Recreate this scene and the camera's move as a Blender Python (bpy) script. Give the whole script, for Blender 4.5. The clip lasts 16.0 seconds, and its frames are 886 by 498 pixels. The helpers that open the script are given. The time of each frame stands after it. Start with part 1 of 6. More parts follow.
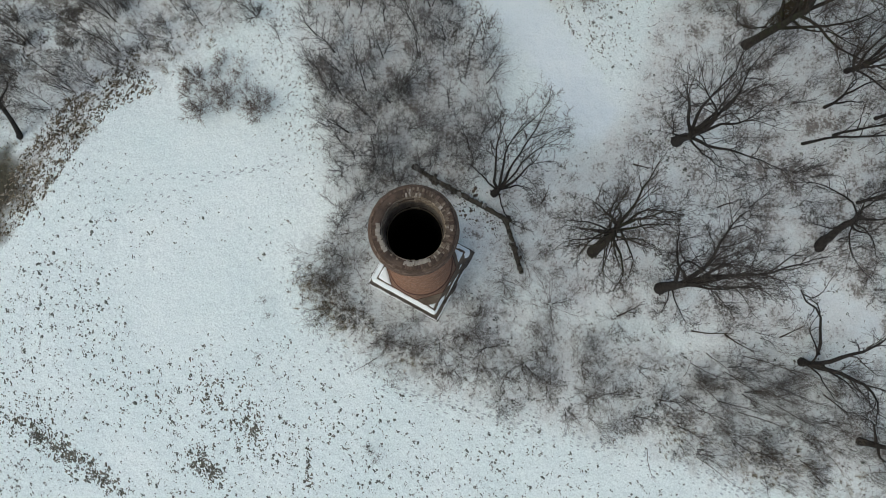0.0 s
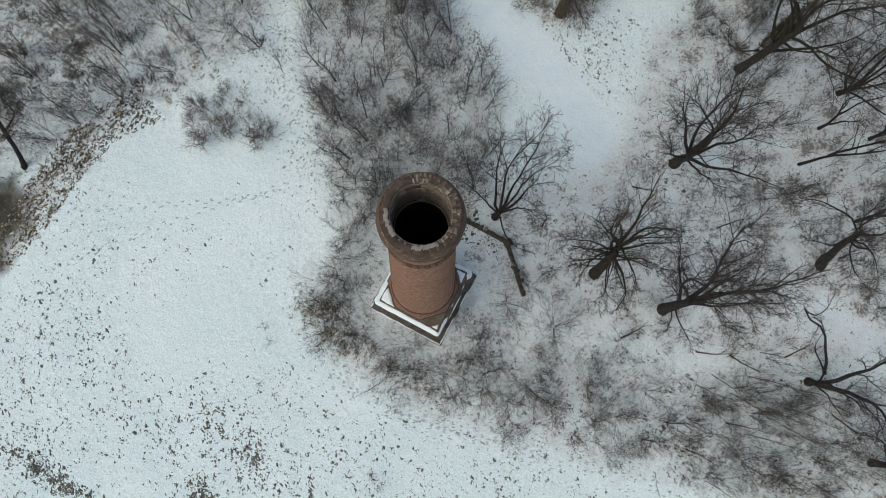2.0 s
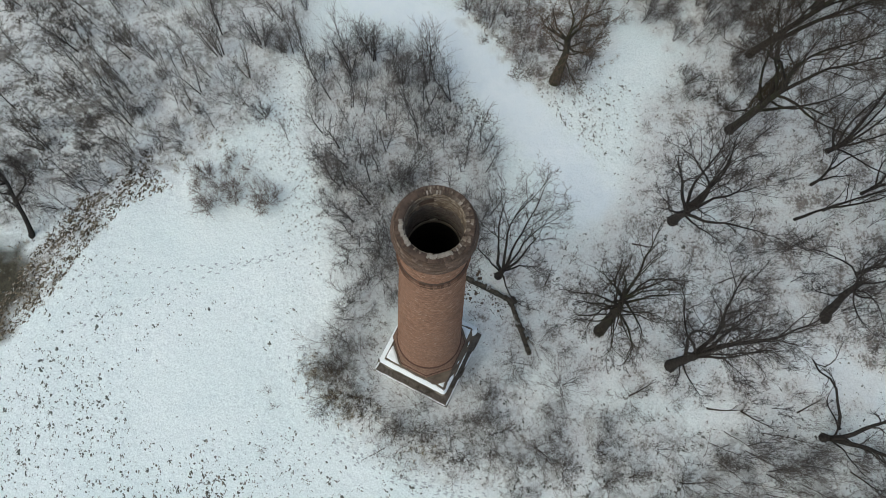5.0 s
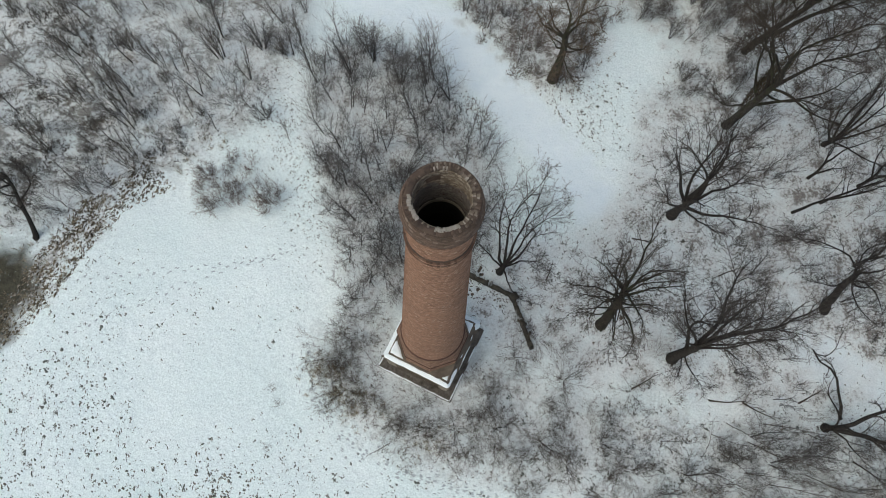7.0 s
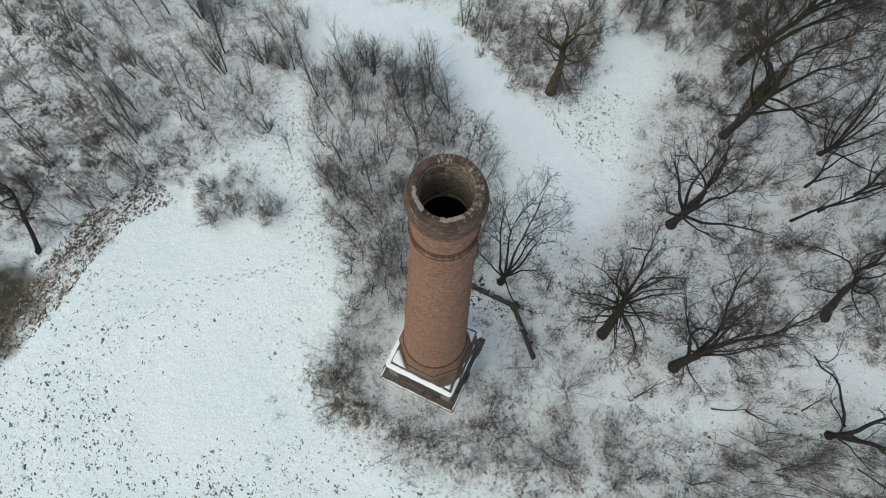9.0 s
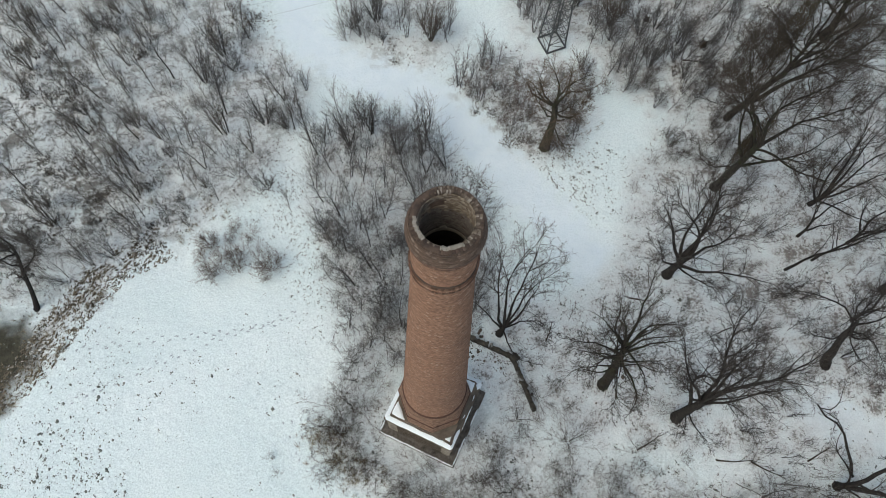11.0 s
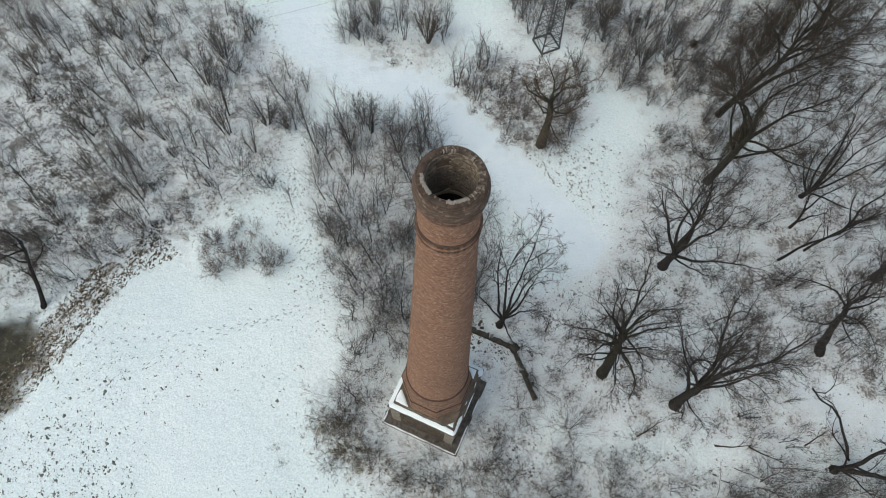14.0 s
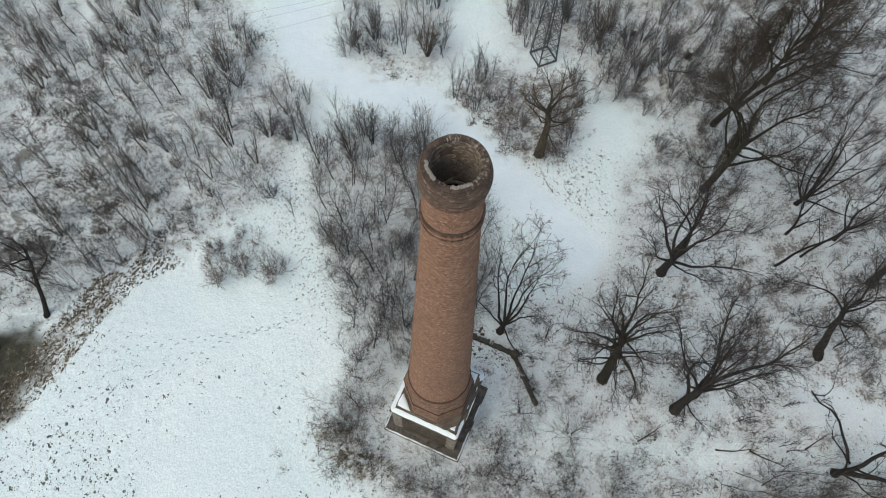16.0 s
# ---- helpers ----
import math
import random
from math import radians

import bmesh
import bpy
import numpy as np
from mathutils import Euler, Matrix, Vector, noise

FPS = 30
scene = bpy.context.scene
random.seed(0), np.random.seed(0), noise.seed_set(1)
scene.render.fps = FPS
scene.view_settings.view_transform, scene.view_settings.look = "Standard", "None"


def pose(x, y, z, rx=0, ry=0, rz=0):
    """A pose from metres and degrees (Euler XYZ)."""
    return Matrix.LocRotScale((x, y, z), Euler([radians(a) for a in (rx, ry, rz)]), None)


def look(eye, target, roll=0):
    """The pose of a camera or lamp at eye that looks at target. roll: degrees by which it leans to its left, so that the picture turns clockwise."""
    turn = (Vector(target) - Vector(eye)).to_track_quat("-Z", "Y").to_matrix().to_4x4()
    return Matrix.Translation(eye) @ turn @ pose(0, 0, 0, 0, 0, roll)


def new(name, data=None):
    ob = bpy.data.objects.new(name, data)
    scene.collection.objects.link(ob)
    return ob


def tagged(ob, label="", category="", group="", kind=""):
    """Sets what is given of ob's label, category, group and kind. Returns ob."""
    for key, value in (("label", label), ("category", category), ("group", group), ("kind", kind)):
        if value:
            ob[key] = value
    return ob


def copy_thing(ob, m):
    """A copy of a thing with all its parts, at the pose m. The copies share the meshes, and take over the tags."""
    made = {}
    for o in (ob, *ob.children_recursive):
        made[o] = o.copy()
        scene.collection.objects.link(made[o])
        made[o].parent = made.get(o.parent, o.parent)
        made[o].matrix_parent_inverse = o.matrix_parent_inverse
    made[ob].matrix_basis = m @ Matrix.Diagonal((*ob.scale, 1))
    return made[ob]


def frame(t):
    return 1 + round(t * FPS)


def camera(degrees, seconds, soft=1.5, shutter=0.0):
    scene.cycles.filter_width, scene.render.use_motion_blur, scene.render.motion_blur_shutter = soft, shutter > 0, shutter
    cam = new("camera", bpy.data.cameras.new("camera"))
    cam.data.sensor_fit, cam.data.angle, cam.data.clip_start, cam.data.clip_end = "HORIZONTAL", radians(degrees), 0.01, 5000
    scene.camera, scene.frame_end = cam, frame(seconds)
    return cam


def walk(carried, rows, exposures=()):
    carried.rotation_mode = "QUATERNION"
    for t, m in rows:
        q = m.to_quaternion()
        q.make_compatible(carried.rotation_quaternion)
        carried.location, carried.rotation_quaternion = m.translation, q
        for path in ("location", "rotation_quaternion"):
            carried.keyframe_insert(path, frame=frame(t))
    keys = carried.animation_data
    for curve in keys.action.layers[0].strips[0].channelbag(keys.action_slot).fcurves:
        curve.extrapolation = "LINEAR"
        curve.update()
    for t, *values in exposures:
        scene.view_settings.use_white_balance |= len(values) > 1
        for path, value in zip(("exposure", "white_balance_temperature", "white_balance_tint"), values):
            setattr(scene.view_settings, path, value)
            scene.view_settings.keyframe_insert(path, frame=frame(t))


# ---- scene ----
PATH = [
    (0, (0.355, -1.482, 51.092), (0.405, -1.367, 49.095), 24.5),
    (0.5, (0.328, -1.877, 51.067), (0.377, -1.671, 49.078), 14.4),
    (1, (0.279, -2.259, 51.072), (0.33, -2.01, 49.088), 12.1),
    (1.5, (0.215, -2.606, 51.068), (0.266, -2.361, 49.084), 12.3),
    (2, (0.146, -2.965, 51.04), (0.198, -2.723, 49.056), 12.4),
    (2.5, (0.075, -3.307, 51.003), (0.126, -3.066, 49.019), 12.2),
    (3, (-0.014, -3.648, 50.987), (0.039, -3.397, 49.004), 11.9),
    (3.5, (-0.082, -4.004, 50.955), (-0.029, -3.726, 48.975), 10.6),
    (4, (-0.16, -4.319, 50.881), (-0.105, -3.948, 48.916), 8.0),
    (4.2, (-0.184, -4.448, 50.875), (-0.128, -4.031, 48.92), 7.1),
    (6.5, (-0.508, -5.689, 51.131), (-0.445, -5.172, 49.2), 5.8),
    (7, (-0.558, -5.908, 51.115), (-0.494, -5.394, 49.183), 5.6),
    (7.5, (-0.584, -6.101, 51.089), (-0.521, -5.581, 49.159), 5.5),
    (8, (-0.652, -6.298, 51.08), (-0.586, -5.75, 49.157), 5.2),
    (10.5, (-0.852, -7.521, 51.129), (-0.776, -6.875, 49.238), 4.4),
    (11, (-0.898, -7.815, 51.131), (-0.813, -7.061, 49.281), 3.8),
    (11.5, (-0.96, -8.187, 51.224), (-0.87, -7.372, 49.4), 3.7),
    (12, (-1.016, -8.5, 51.252), (-0.925, -7.689, 49.426), 3.7),
    (12.5, (-1.079, -8.842, 51.295), (-0.986, -8.034, 49.468), 3.6),
    (13, (-1.162, -9.148, 51.341), (-1.067, -8.345, 49.512), 3.7),
    (13.5, (-1.214, -9.479, 51.386), (-1.119, -8.68, 49.555), 3.6),
    (14, (-1.297, -9.824, 51.396), (-1.2, -9.027, 49.564), 3.6),
    (14.5, (-1.364, -10.152, 51.417), (-1.266, -9.358, 49.584), 3.6),
    (15, (-1.417, -10.466, 51.442), (-1.319, -9.676, 49.607), 3.6),
    (15.5, (-1.499, -10.767, 51.436), (-1.399, -9.975, 49.603), 3.6),
    (16, (-1.573, -11.027, 51.444), (-1.467, -10.174, 49.638), 3.4),
]
cam = camera(66.2, 16.0, 0.6)
walk(cam, [(t, look(e, g, r)) for t, e, g, r in PATH], [(0, -0.28, 6540, 0), (3, -0.21, 6540, 0), (6, -0.13, 6540, 0), (16, -0.02, 6540, 0)])

# ---- light ----
world = bpy.data.worlds.new("world")
scene.world = world
world.use_nodes = True
wn, wl = world.node_tree.nodes, world.node_tree.links
sky = wn.new("ShaderNodeTexSky")
sky.sky_type, sky.sun_disc = "NISHITA", False
sky.sun_elevation, sky.sun_rotation = radians(57), radians(240)
sky.air_density, sky.dust_density = 1.0, 4.0
wn["Background"].inputs["Strength"].default_value = 0.15
wl.new(sky.outputs[0], wn["Background"].inputs["Color"])
sun = new("sun", bpy.data.lights.new("sun", "SUN"))
sun.data.energy, sun.data.angle, sun.data.color = 0.7, radians(100), (1.0, 0.96, 0.92)
sun.matrix_world = look((-19, -11, 34), (0, 0, 0))


# ---- materials ----
def node_material(name, rough=0.8, spec=0.3):
    m = bpy.data.materials.new(name)
    m.use_nodes = True
    b = m.node_tree.nodes["Principled BSDF"]
    b.inputs["Roughness"].default_value = rough
    b.inputs["Specular IOR Level"].default_value = spec
    return m, m.node_tree.nodes, m.node_tree.links, b


def ramp(nodes, links, source, stops):
    r = nodes.new("ShaderNodeValToRGB")
    while len(r.color_ramp.elements) < len(stops):
        r.color_ramp.elements.new(0.5)
    for e, (at, c) in zip(r.color_ramp.elements, stops):
        e.position, e.color = at, (*c, 1)
    links.new(source, r.inputs[0])
    return r.outputs[0]


def noise_tex(nodes, links, scale, detail=4, rough=0.6, coord=None):
    n = nodes.new("ShaderNodeTexNoise")
    n.inputs["Scale"].default_value = scale
    n.inputs["Detail"].default_value = detail
    n.inputs["Roughness"].default_value = rough
    if coord is not None:
        links.new(coord, n.inputs["Vector"])
    return n.outputs["Fac"]


def mix(nodes, links, fac, a, b, blend="MIX"):
    n = nodes.new("ShaderNodeMix")
    n.data_type, n.blend_type = "RGBA", blend
    for socket, v in ((n.inputs["Factor"], fac), (n.inputs["A"], a), (n.inputs["B"], b)):
        if isinstance(v, (int, float)):
            socket.default_value = v
        elif isinstance(v, tuple):
            socket.default_value = (*v, 1)
        else:
            links.new(v, socket)
    return n.outputs["Result"]


def calc(nodes, links, op, a, b=0.0, clamp=False):
    n = nodes.new("ShaderNodeMath")
    n.operation, n.use_clamp = op, clamp
    for socket, v in zip(n.inputs, (a, b)):
        if isinstance(v, (int, float)):
            socket.default_value = v
        else:
            links.new(v, socket)
    return n.outputs[0]


def bump(nodes, links, bsdf, height, strength, distance):
    n = nodes.new("ShaderNodeBump")
    n.inputs["Strength"].default_value, n.inputs["Distance"].default_value = strength, distance
    links.new(height, n.inputs["Height"])
    links.new(n.outputs[0], bsdf.inputs["Normal"])


def place_coord(nodes):
    return nodes.new("ShaderNodeTexCoord").outputs["Object"]


def bark_material(name, dark, light, scale=3.0, moss=None):
    m, n, l, b = node_material(name, 0.9, 0.2)
    c = place_coord(n)
    f = noise_tex(n, l, scale, 6, 0.7, c)
    col = ramp(n, l, f, [(0.3, dark), (0.7, light)])
    if moss:
        g = ramp(n, l, noise_tex(n, l, scale * 0.4, 3, 0.6, c), [(0.48, (0, 0, 0)), (0.62, (1, 1, 1))])
        col = mix(n, l, g, col, moss)
    l.new(col, b.inputs["Base Color"])
    bump(n, l, b, noise_tex(n, l, scale * 6, 5, 0.7, c), 0.6, 0.03)
    return m


def brick_material(name, stops, soot=0.0, stain=(0.05, 0.045, 0.04), stain_scale=0.5, stain_cut=(0.5, 0.7)):
    """Brick colour that varies from brick to brick, with grain and broad stains."""
    m, n, l, b = node_material(name, 0.9, 0.2)
    c = place_coord(n)
    geo = n.new("ShaderNodeNewGeometry")
    col = ramp(n, l, geo.outputs["Random Per Island"], stops)
    grain = ramp(n, l, noise_tex(n, l, 22, 5, 0.7, c), [(0.3, (0.72, 0.72, 0.72)), (0.7, (1.2, 1.2, 1.2))])
    col = mix(n, l, 1.0, col, grain, "MULTIPLY")
    blotch = ramp(n, l, noise_tex(n, l, stain_scale, 5, 0.65, c), [(stain_cut[0], (0, 0, 0)), (stain_cut[1], (1, 1, 1))])
    col = mix(n, l, calc(n, l, "MULTIPLY", blotch, soot), col, stain)
    l.new(col, b.inputs["Base Color"])
    bump(n, l, b, noise_tex(n, l, 40, 4, 0.7, c), 0.4, 0.01)
    return m


def plain_material(name, a, c2, scale=2.0, rough=0.9, depth=0.02, metal=0.0):
    m, n, l, b = node_material(name, rough, 0.25)
    c = place_coord(n)
    l.new(ramp(n, l, noise_tex(n, l, scale, 6, 0.65, c), [(0.32, a), (0.68, c2)]), b.inputs["Base Color"])
    b.inputs["Metallic"].default_value = metal
    bump(n, l, b, noise_tex(n, l, scale * 8, 4, 0.7, c), 0.5, depth)
    return m


def blade_material(name, stops):
    m, n, l, b = node_material(name, 0.85, 0.2)
    geo = n.new("ShaderNodeNewGeometry")
    l.new(ramp(n, l, geo.outputs["Random Per Island"], stops), b.inputs["Base Color"])
    return m


def snow_material():
    m, n, l, b = node_material("snow_ground", 0.75, 0.25)
    c = place_coord(n)

    def mask(name):
        a = n.new("ShaderNodeAttribute")
        a.attribute_name = name
        return a.outputs["Fac"]

    fresh = ramp(n, l, noise_tex(n, l, 0.12, 5, 0.6, c), [(0.3, (0.745, 0.845, 0.848)), (0.7, (0.84, 0.905, 0.906))])
    road = ramp(n, l, noise_tex(n, l, 0.6, 5, 0.6, c), [(0.3, (0.72, 0.81, 0.865)), (0.7, (0.785, 0.86, 0.90))])
    col = mix(n, l, mask("road"), fresh, road)
    # thin snow over leaves and dead grass
    speck = noise_tex(n, l, 4.5, 6, 0.78, c)
    patch = noise_tex(n, l, 0.55, 5, 0.6, c)
    cover = calc(n, l, "ADD", calc(n, l, "MULTIPLY", speck, 0.52), calc(n, l, "MULTIPLY", patch, 0.48))
    cut = calc(n, l, "SUBTRACT", 0.70, calc(n, l, "MULTIPLY", mask("litter"), 0.30))
    bare = calc(n, l, "MULTIPLY", calc(n, l, "SUBTRACT", cover, cut), 14.0, True)
    soil = ramp(n, l, noise_tex(n, l, 5.0, 4, 0.7, c), [(0.3, (0.060, 0.044, 0.034)), (0.7, (0.185, 0.142, 0.112))])
    thin = calc(n, l, "ADD", calc(n, l, "MULTIPLY", calc(n, l, "SUBTRACT", patch, 0.5), 2.6), 0.92, True)
    grey = mix(n, l, calc(n, l, "MULTIPLY", calc(n, l, "MULTIPLY", mask("litter"), 0.92), thin), col, (0.545, 0.515, 0.51))
    col = mix(n, l, calc(n, l, "MULTIPLY", bare, 0.8), grey, soil)
    heap = n.new("ShaderNodeTexNoise")
    heap.inputs["Scale"].default_value, heap.inputs["Detail"].default_value, heap.inputs["Distortion"].default_value = 1.5, 7, 0.5
    heap.inputs["Roughness"].default_value = 0.74
    l.new(c, heap.inputs["Vector"])
    broad = noise_tex(n, l, 0.42, 3, 0.55, c)
    lumped = calc(n, l, "ADD", heap.outputs["Fac"], calc(n, l, "MULTIPLY", calc(n, l, "SUBTRACT", broad, 0.5), 0.75))
    tangle = calc(n, l, "MULTIPLY", calc(n, l, "SUBTRACT", lumped, 0.535), 14.0, True)
    brown = ramp(n, l, noise_tex(n, l, 7.0, 5, 0.75, c), [(0.35, (0.05, 0.045, 0.038)), (0.65, (0.27, 0.245, 0.21))])
    col = mix(n, l, calc(n, l, "MULTIPLY", tangle, mask("rough")), col, brown)
    wet = ramp(n, l, noise_tex(n, l, 1.2, 5, 0.6, c), [(0.35, (0.035, 0.033, 0.022)), (0.7, (0.085, 0.078, 0.055))])
    col = mix(n, l, mask("marsh"), col, wet)
    crust = ramp(n, l, noise_tex(n, l, 8.0, 6, 0.8, c), [(0.34, (0.72, 0.745, 0.755)), (0.56, (1.05, 1.05, 1.05))])
    col = mix(n, l, calc(n, l, "SUBTRACT", 1.0, calc(n, l, "MULTIPLY", mask("road"), 0.85)), col, crust, "MULTIPLY")
    l.new(col, b.inputs["Base Color"])
    h = calc(n, l, "ADD", noise_tex(n, l, 1.4, 6, 0.6, c), calc(n, l, "MULTIPLY", noise_tex(n, l, 6, 5, 0.7, c), 0.35))
    bump(n, l, b, h, 0.8, 0.16)
    return m


M_SNOW = snow_material()
M_SNOWCAP = plain_material("snow_cap", (0.78, 0.83, 0.85), (0.86, 0.89, 0.9), 1.5, 0.7, 0.03)
M_OAK = bark_material("oak_bark", (0.018, 0.0155, 0.014), (0.052, 0.045, 0.039), 3.0)
M_MOSSY = bark_material("mossy_bark", (0.018, 0.0155, 0.013), (0.050, 0.042, 0.033), 3.0, (0.042, 0.042, 0.024))
M_TWIG = bark_material("oak_twigs", (0.040, 0.034, 0.031), (0.088, 0.076, 0.067), 1.0)
M_BROWN = bark_material("brown_twigs", (0.040, 0.032, 0.026), (0.088, 0.072, 0.057), 1.0)
M_WILLOW = bark_material("willow_twigs", (0.085, 0.062, 0.043), (0.165, 0.125, 0.090), 1.0)
M_POLLARD = bark_material("willow_bark", (0.034, 0.029, 0.022), (0.085, 0.072, 0.055), 3.0, (0.060, 0.058, 0.034))
M_GREY = bark_material("grey_stems", (0.073, 0.069, 0.067), (0.158, 0.149, 0.144), 0.7)
M_STEM = bark_material("pale_stems", (0.072, 0.064, 0.058), (0.165, 0.147, 0.132), 0.5)
M_DARKSTEM = bark_material("dark_stems", (0.042, 0.037, 0.034), (0.095, 0.084, 0.076), 0.7)
M_RED = bark_material("red_stems", (0.085, 0.060, 0.050), (0.18, 0.132, 0.112), 0.7)
M_SHRUB = bark_material("shrub_stems", (0.066, 0.054, 0.046), (0.150, 0.126, 0.107), 0.7)
M_TUFT = blade_material("grass_tuft", [(0.0, (0.065, 0.072, 0.055)), (0.5, (0.11, 0.112, 0.086)), (1.0, (0.18, 0.168, 0.128))])
M_TURF = blade_material("turf", [(0.0, (0.095, 0.106, 0.096)), (0.5, (0.155, 0.168, 0.155)), (0.85, (0.235, 0.245, 0.225)), (1.0, (0.34, 0.34, 0.31))])
M_BARE = blade_material("bare_turf", [(0.0, (0.070, 0.072, 0.058)), (0.5, (0.13, 0.126, 0.104)), (1.0, (0.25, 0.23, 0.19))])
M_HUMP = blade_material("tussock", [(0.0, (0.06, 0.050, 0.037)), (0.4, (0.13, 0.108, 0.080)), (0.8, (0.24, 0.205, 0.155)), (1.0, (0.62, 0.64, 0.63))])
M_HEAP = blade_material("dead_heaps", [(0.0, (0.060, 0.054, 0.047)), (0.5, (0.13, 0.115, 0.098)), (1.0, (0.25, 0.22, 0.188))])
M_HEAPCANE = bark_material("bramble_canes", (0.060, 0.052, 0.046), (0.150, 0.131, 0.115), 0.8)
M_WEED = blade_material("withered_weeds", [(0.0, (0.055, 0.043, 0.035)), (0.5, (0.10, 0.080, 0.064)), (1.0, (0.18, 0.148, 0.118))])
M_STRAW = blade_material("dry_grass", [(0.0, (0.13, 0.105, 0.07)), (0.6, (0.25, 0.205, 0.14)), (1.0, (0.36, 0.31, 0.22))])
# bluish grey that puts the shade inside footprints into the colour
M_PRINT_SHADE = plain_material("footprint_shade", (0.30, 0.34, 0.36), (0.54, 0.60, 0.62), 2.0, 0.7)
M_SHAFT = brick_material("shaft_brick", [(0.0, (0.205, 0.113, 0.073)), (0.25, (0.265, 0.150, 0.098)), (0.6, (0.31, 0.172, 0.114)), (0.9, (0.35, 0.204, 0.138)), (1.0, (0.42, 0.285, 0.21))],
                         0.35, (0.14, 0.08, 0.056), 0.35)
M_BAND = brick_material("band_brick", [(0.0, (0.11, 0.064, 0.046)), (0.6, (0.18, 0.104, 0.072)), (1.0, (0.25, 0.155, 0.11))], 0.4, (0.06, 0.045, 0.036), 1.2)
M_HEAD = brick_material("sooty_brick", [(0.0, (0.105, 0.072, 0.055)), (0.5, (0.14, 0.096, 0.072)), (0.92, (0.175, 0.122, 0.092)), (1.0, (0.24, 0.185, 0.15))], 0.5, (0.05, 0.042, 0.036), 1.2)
M_DEEP = brick_material("grey_soot_brick", [(0.0, (0.14, 0.122, 0.110)), (0.5, (0.19, 0.166, 0.150)), (1.0, (0.25, 0.222, 0.20))], 0.4, (0.09, 0.08, 0.073), 0.9)
M_BASE = brick_material("pedestal_brick", [(0.0, (0.055, 0.043, 0.035)), (0.5, (0.095, 0.075, 0.058)), (1.0, (0.15, 0.115, 0.085))], 0.5, (0.045, 0.045, 0.03), 0.6)
M_QUOIN = brick_material("quoin_brick", [(0.0, (0.19, 0.165, 0.135)), (0.5, (0.27, 0.235, 0.195)), (1.0, (0.35, 0.31, 0.26))], 0.3, (0.09, 0.08, 0.06), 0.9)
M_OCT = brick_material("octagon_brick", [(0.0, (0.15, 0.085, 0.058)), (0.5, (0.24, 0.140, 0.094)), (1.0, (0.32, 0.200, 0.14))], 0.6, (0.12, 0.088, 0.065), 0.7)
M_MORTAR = plain_material("mortar", (0.12, 0.085, 0.065), (0.22, 0.165, 0.13), 3.0)
M_CROWN = plain_material("sooty_mortar", (0.050, 0.036, 0.029), (0.115, 0.080, 0.062), 2.5)
M_RING = plain_material("dark_band", (0.070, 0.036, 0.027), (0.13, 0.066, 0.048), 3.0)
M_STONE = plain_material("mossy_stone", (0.078, 0.062, 0.047), (0.185, 0.148, 0.115), 1.6)
M_FOOT = plain_material("footing_stone", (0.050, 0.042, 0.034), (0.165, 0.145, 0.125), 3.0)
M_DUSTED = plain_material("snow_dusted_stone", (0.10, 0.092, 0.08), (0.40, 0.41, 0.405), 2.6)
M_RUIN = plain_material("dark_mossy_masonry", (0.035, 0.032, 0.025), (0.10, 0.088, 0.070), 2.4)
M_SOOT = plain_material("soot", (0.010, 0.009, 0.008), (0.028, 0.024, 0.021), 2.0)
M_INNER = brick_material("inner_brick", [(0.0, (0.15, 0.115, 0.085)), (0.5, (0.25, 0.20, 0.15)), (1.0, (0.40, 0.345, 0.27))], 0.5, (0.07, 0.055, 0.045), 1.5)
M_STEEL = plain_material("dull_steel", (0.075, 0.082, 0.085), (0.15, 0.155, 0.155), 4.0, 0.6, 0.005, 0.4)
M_LOG = bark_material("rotten_wood", (0.035, 0.028, 0.022), (0.09, 0.072, 0.055), 3.0)


# ---- mesh helpers ----
def mesh_of(name, verts, quads, material, smooth=False, tris=None):
    """A mesh from arrays of vertices, quads and triangles."""
    me = bpy.data.meshes.new(name)
    verts = np.asarray(verts, np.float32).reshape(-1, 3)
    quads = np.asarray(quads if quads is not None else [], np.int32).reshape(-1, 4)
    tris = np.asarray(tris if tris is not None else [], np.int32).reshape(-1, 3)
    me.vertices.add(len(verts))
    me.vertices.foreach_set("co", verts.ravel())
    me.loops.add(quads.size + tris.size)
    me.loops.foreach_set("vertex_index", np.concatenate([quads.ravel(), tris.ravel()]).astype(np.int32))
    me.polygons.add(len(quads) + len(tris))
    starts = np.concatenate([np.arange(len(quads)) * 4, quads.size + np.arange(len(tris)) * 3]).astype(np.int32)
    me.polygons.foreach_set("loop_start", starts)
    me.polygons.foreach_set("use_smooth", np.full(len(quads) + len(tris), smooth))
    me.materials.append(material)
    me.update(calc_edges=True)
    me.validate()
    return me


def part_of(name, me, parent, label=""):
    ob = new(name, me)
    ob.parent = parent
    return tagged(ob, label)


def part(name, bm, material, parent, label=""):
    me = bpy.data.meshes.new(name)
    bmesh.ops.recalc_face_normals(bm, faces=bm.faces)
    bm.to_mesh(me)
    bm.free()
    me.materials.append(material)
    return part_of(name, me, parent, label)


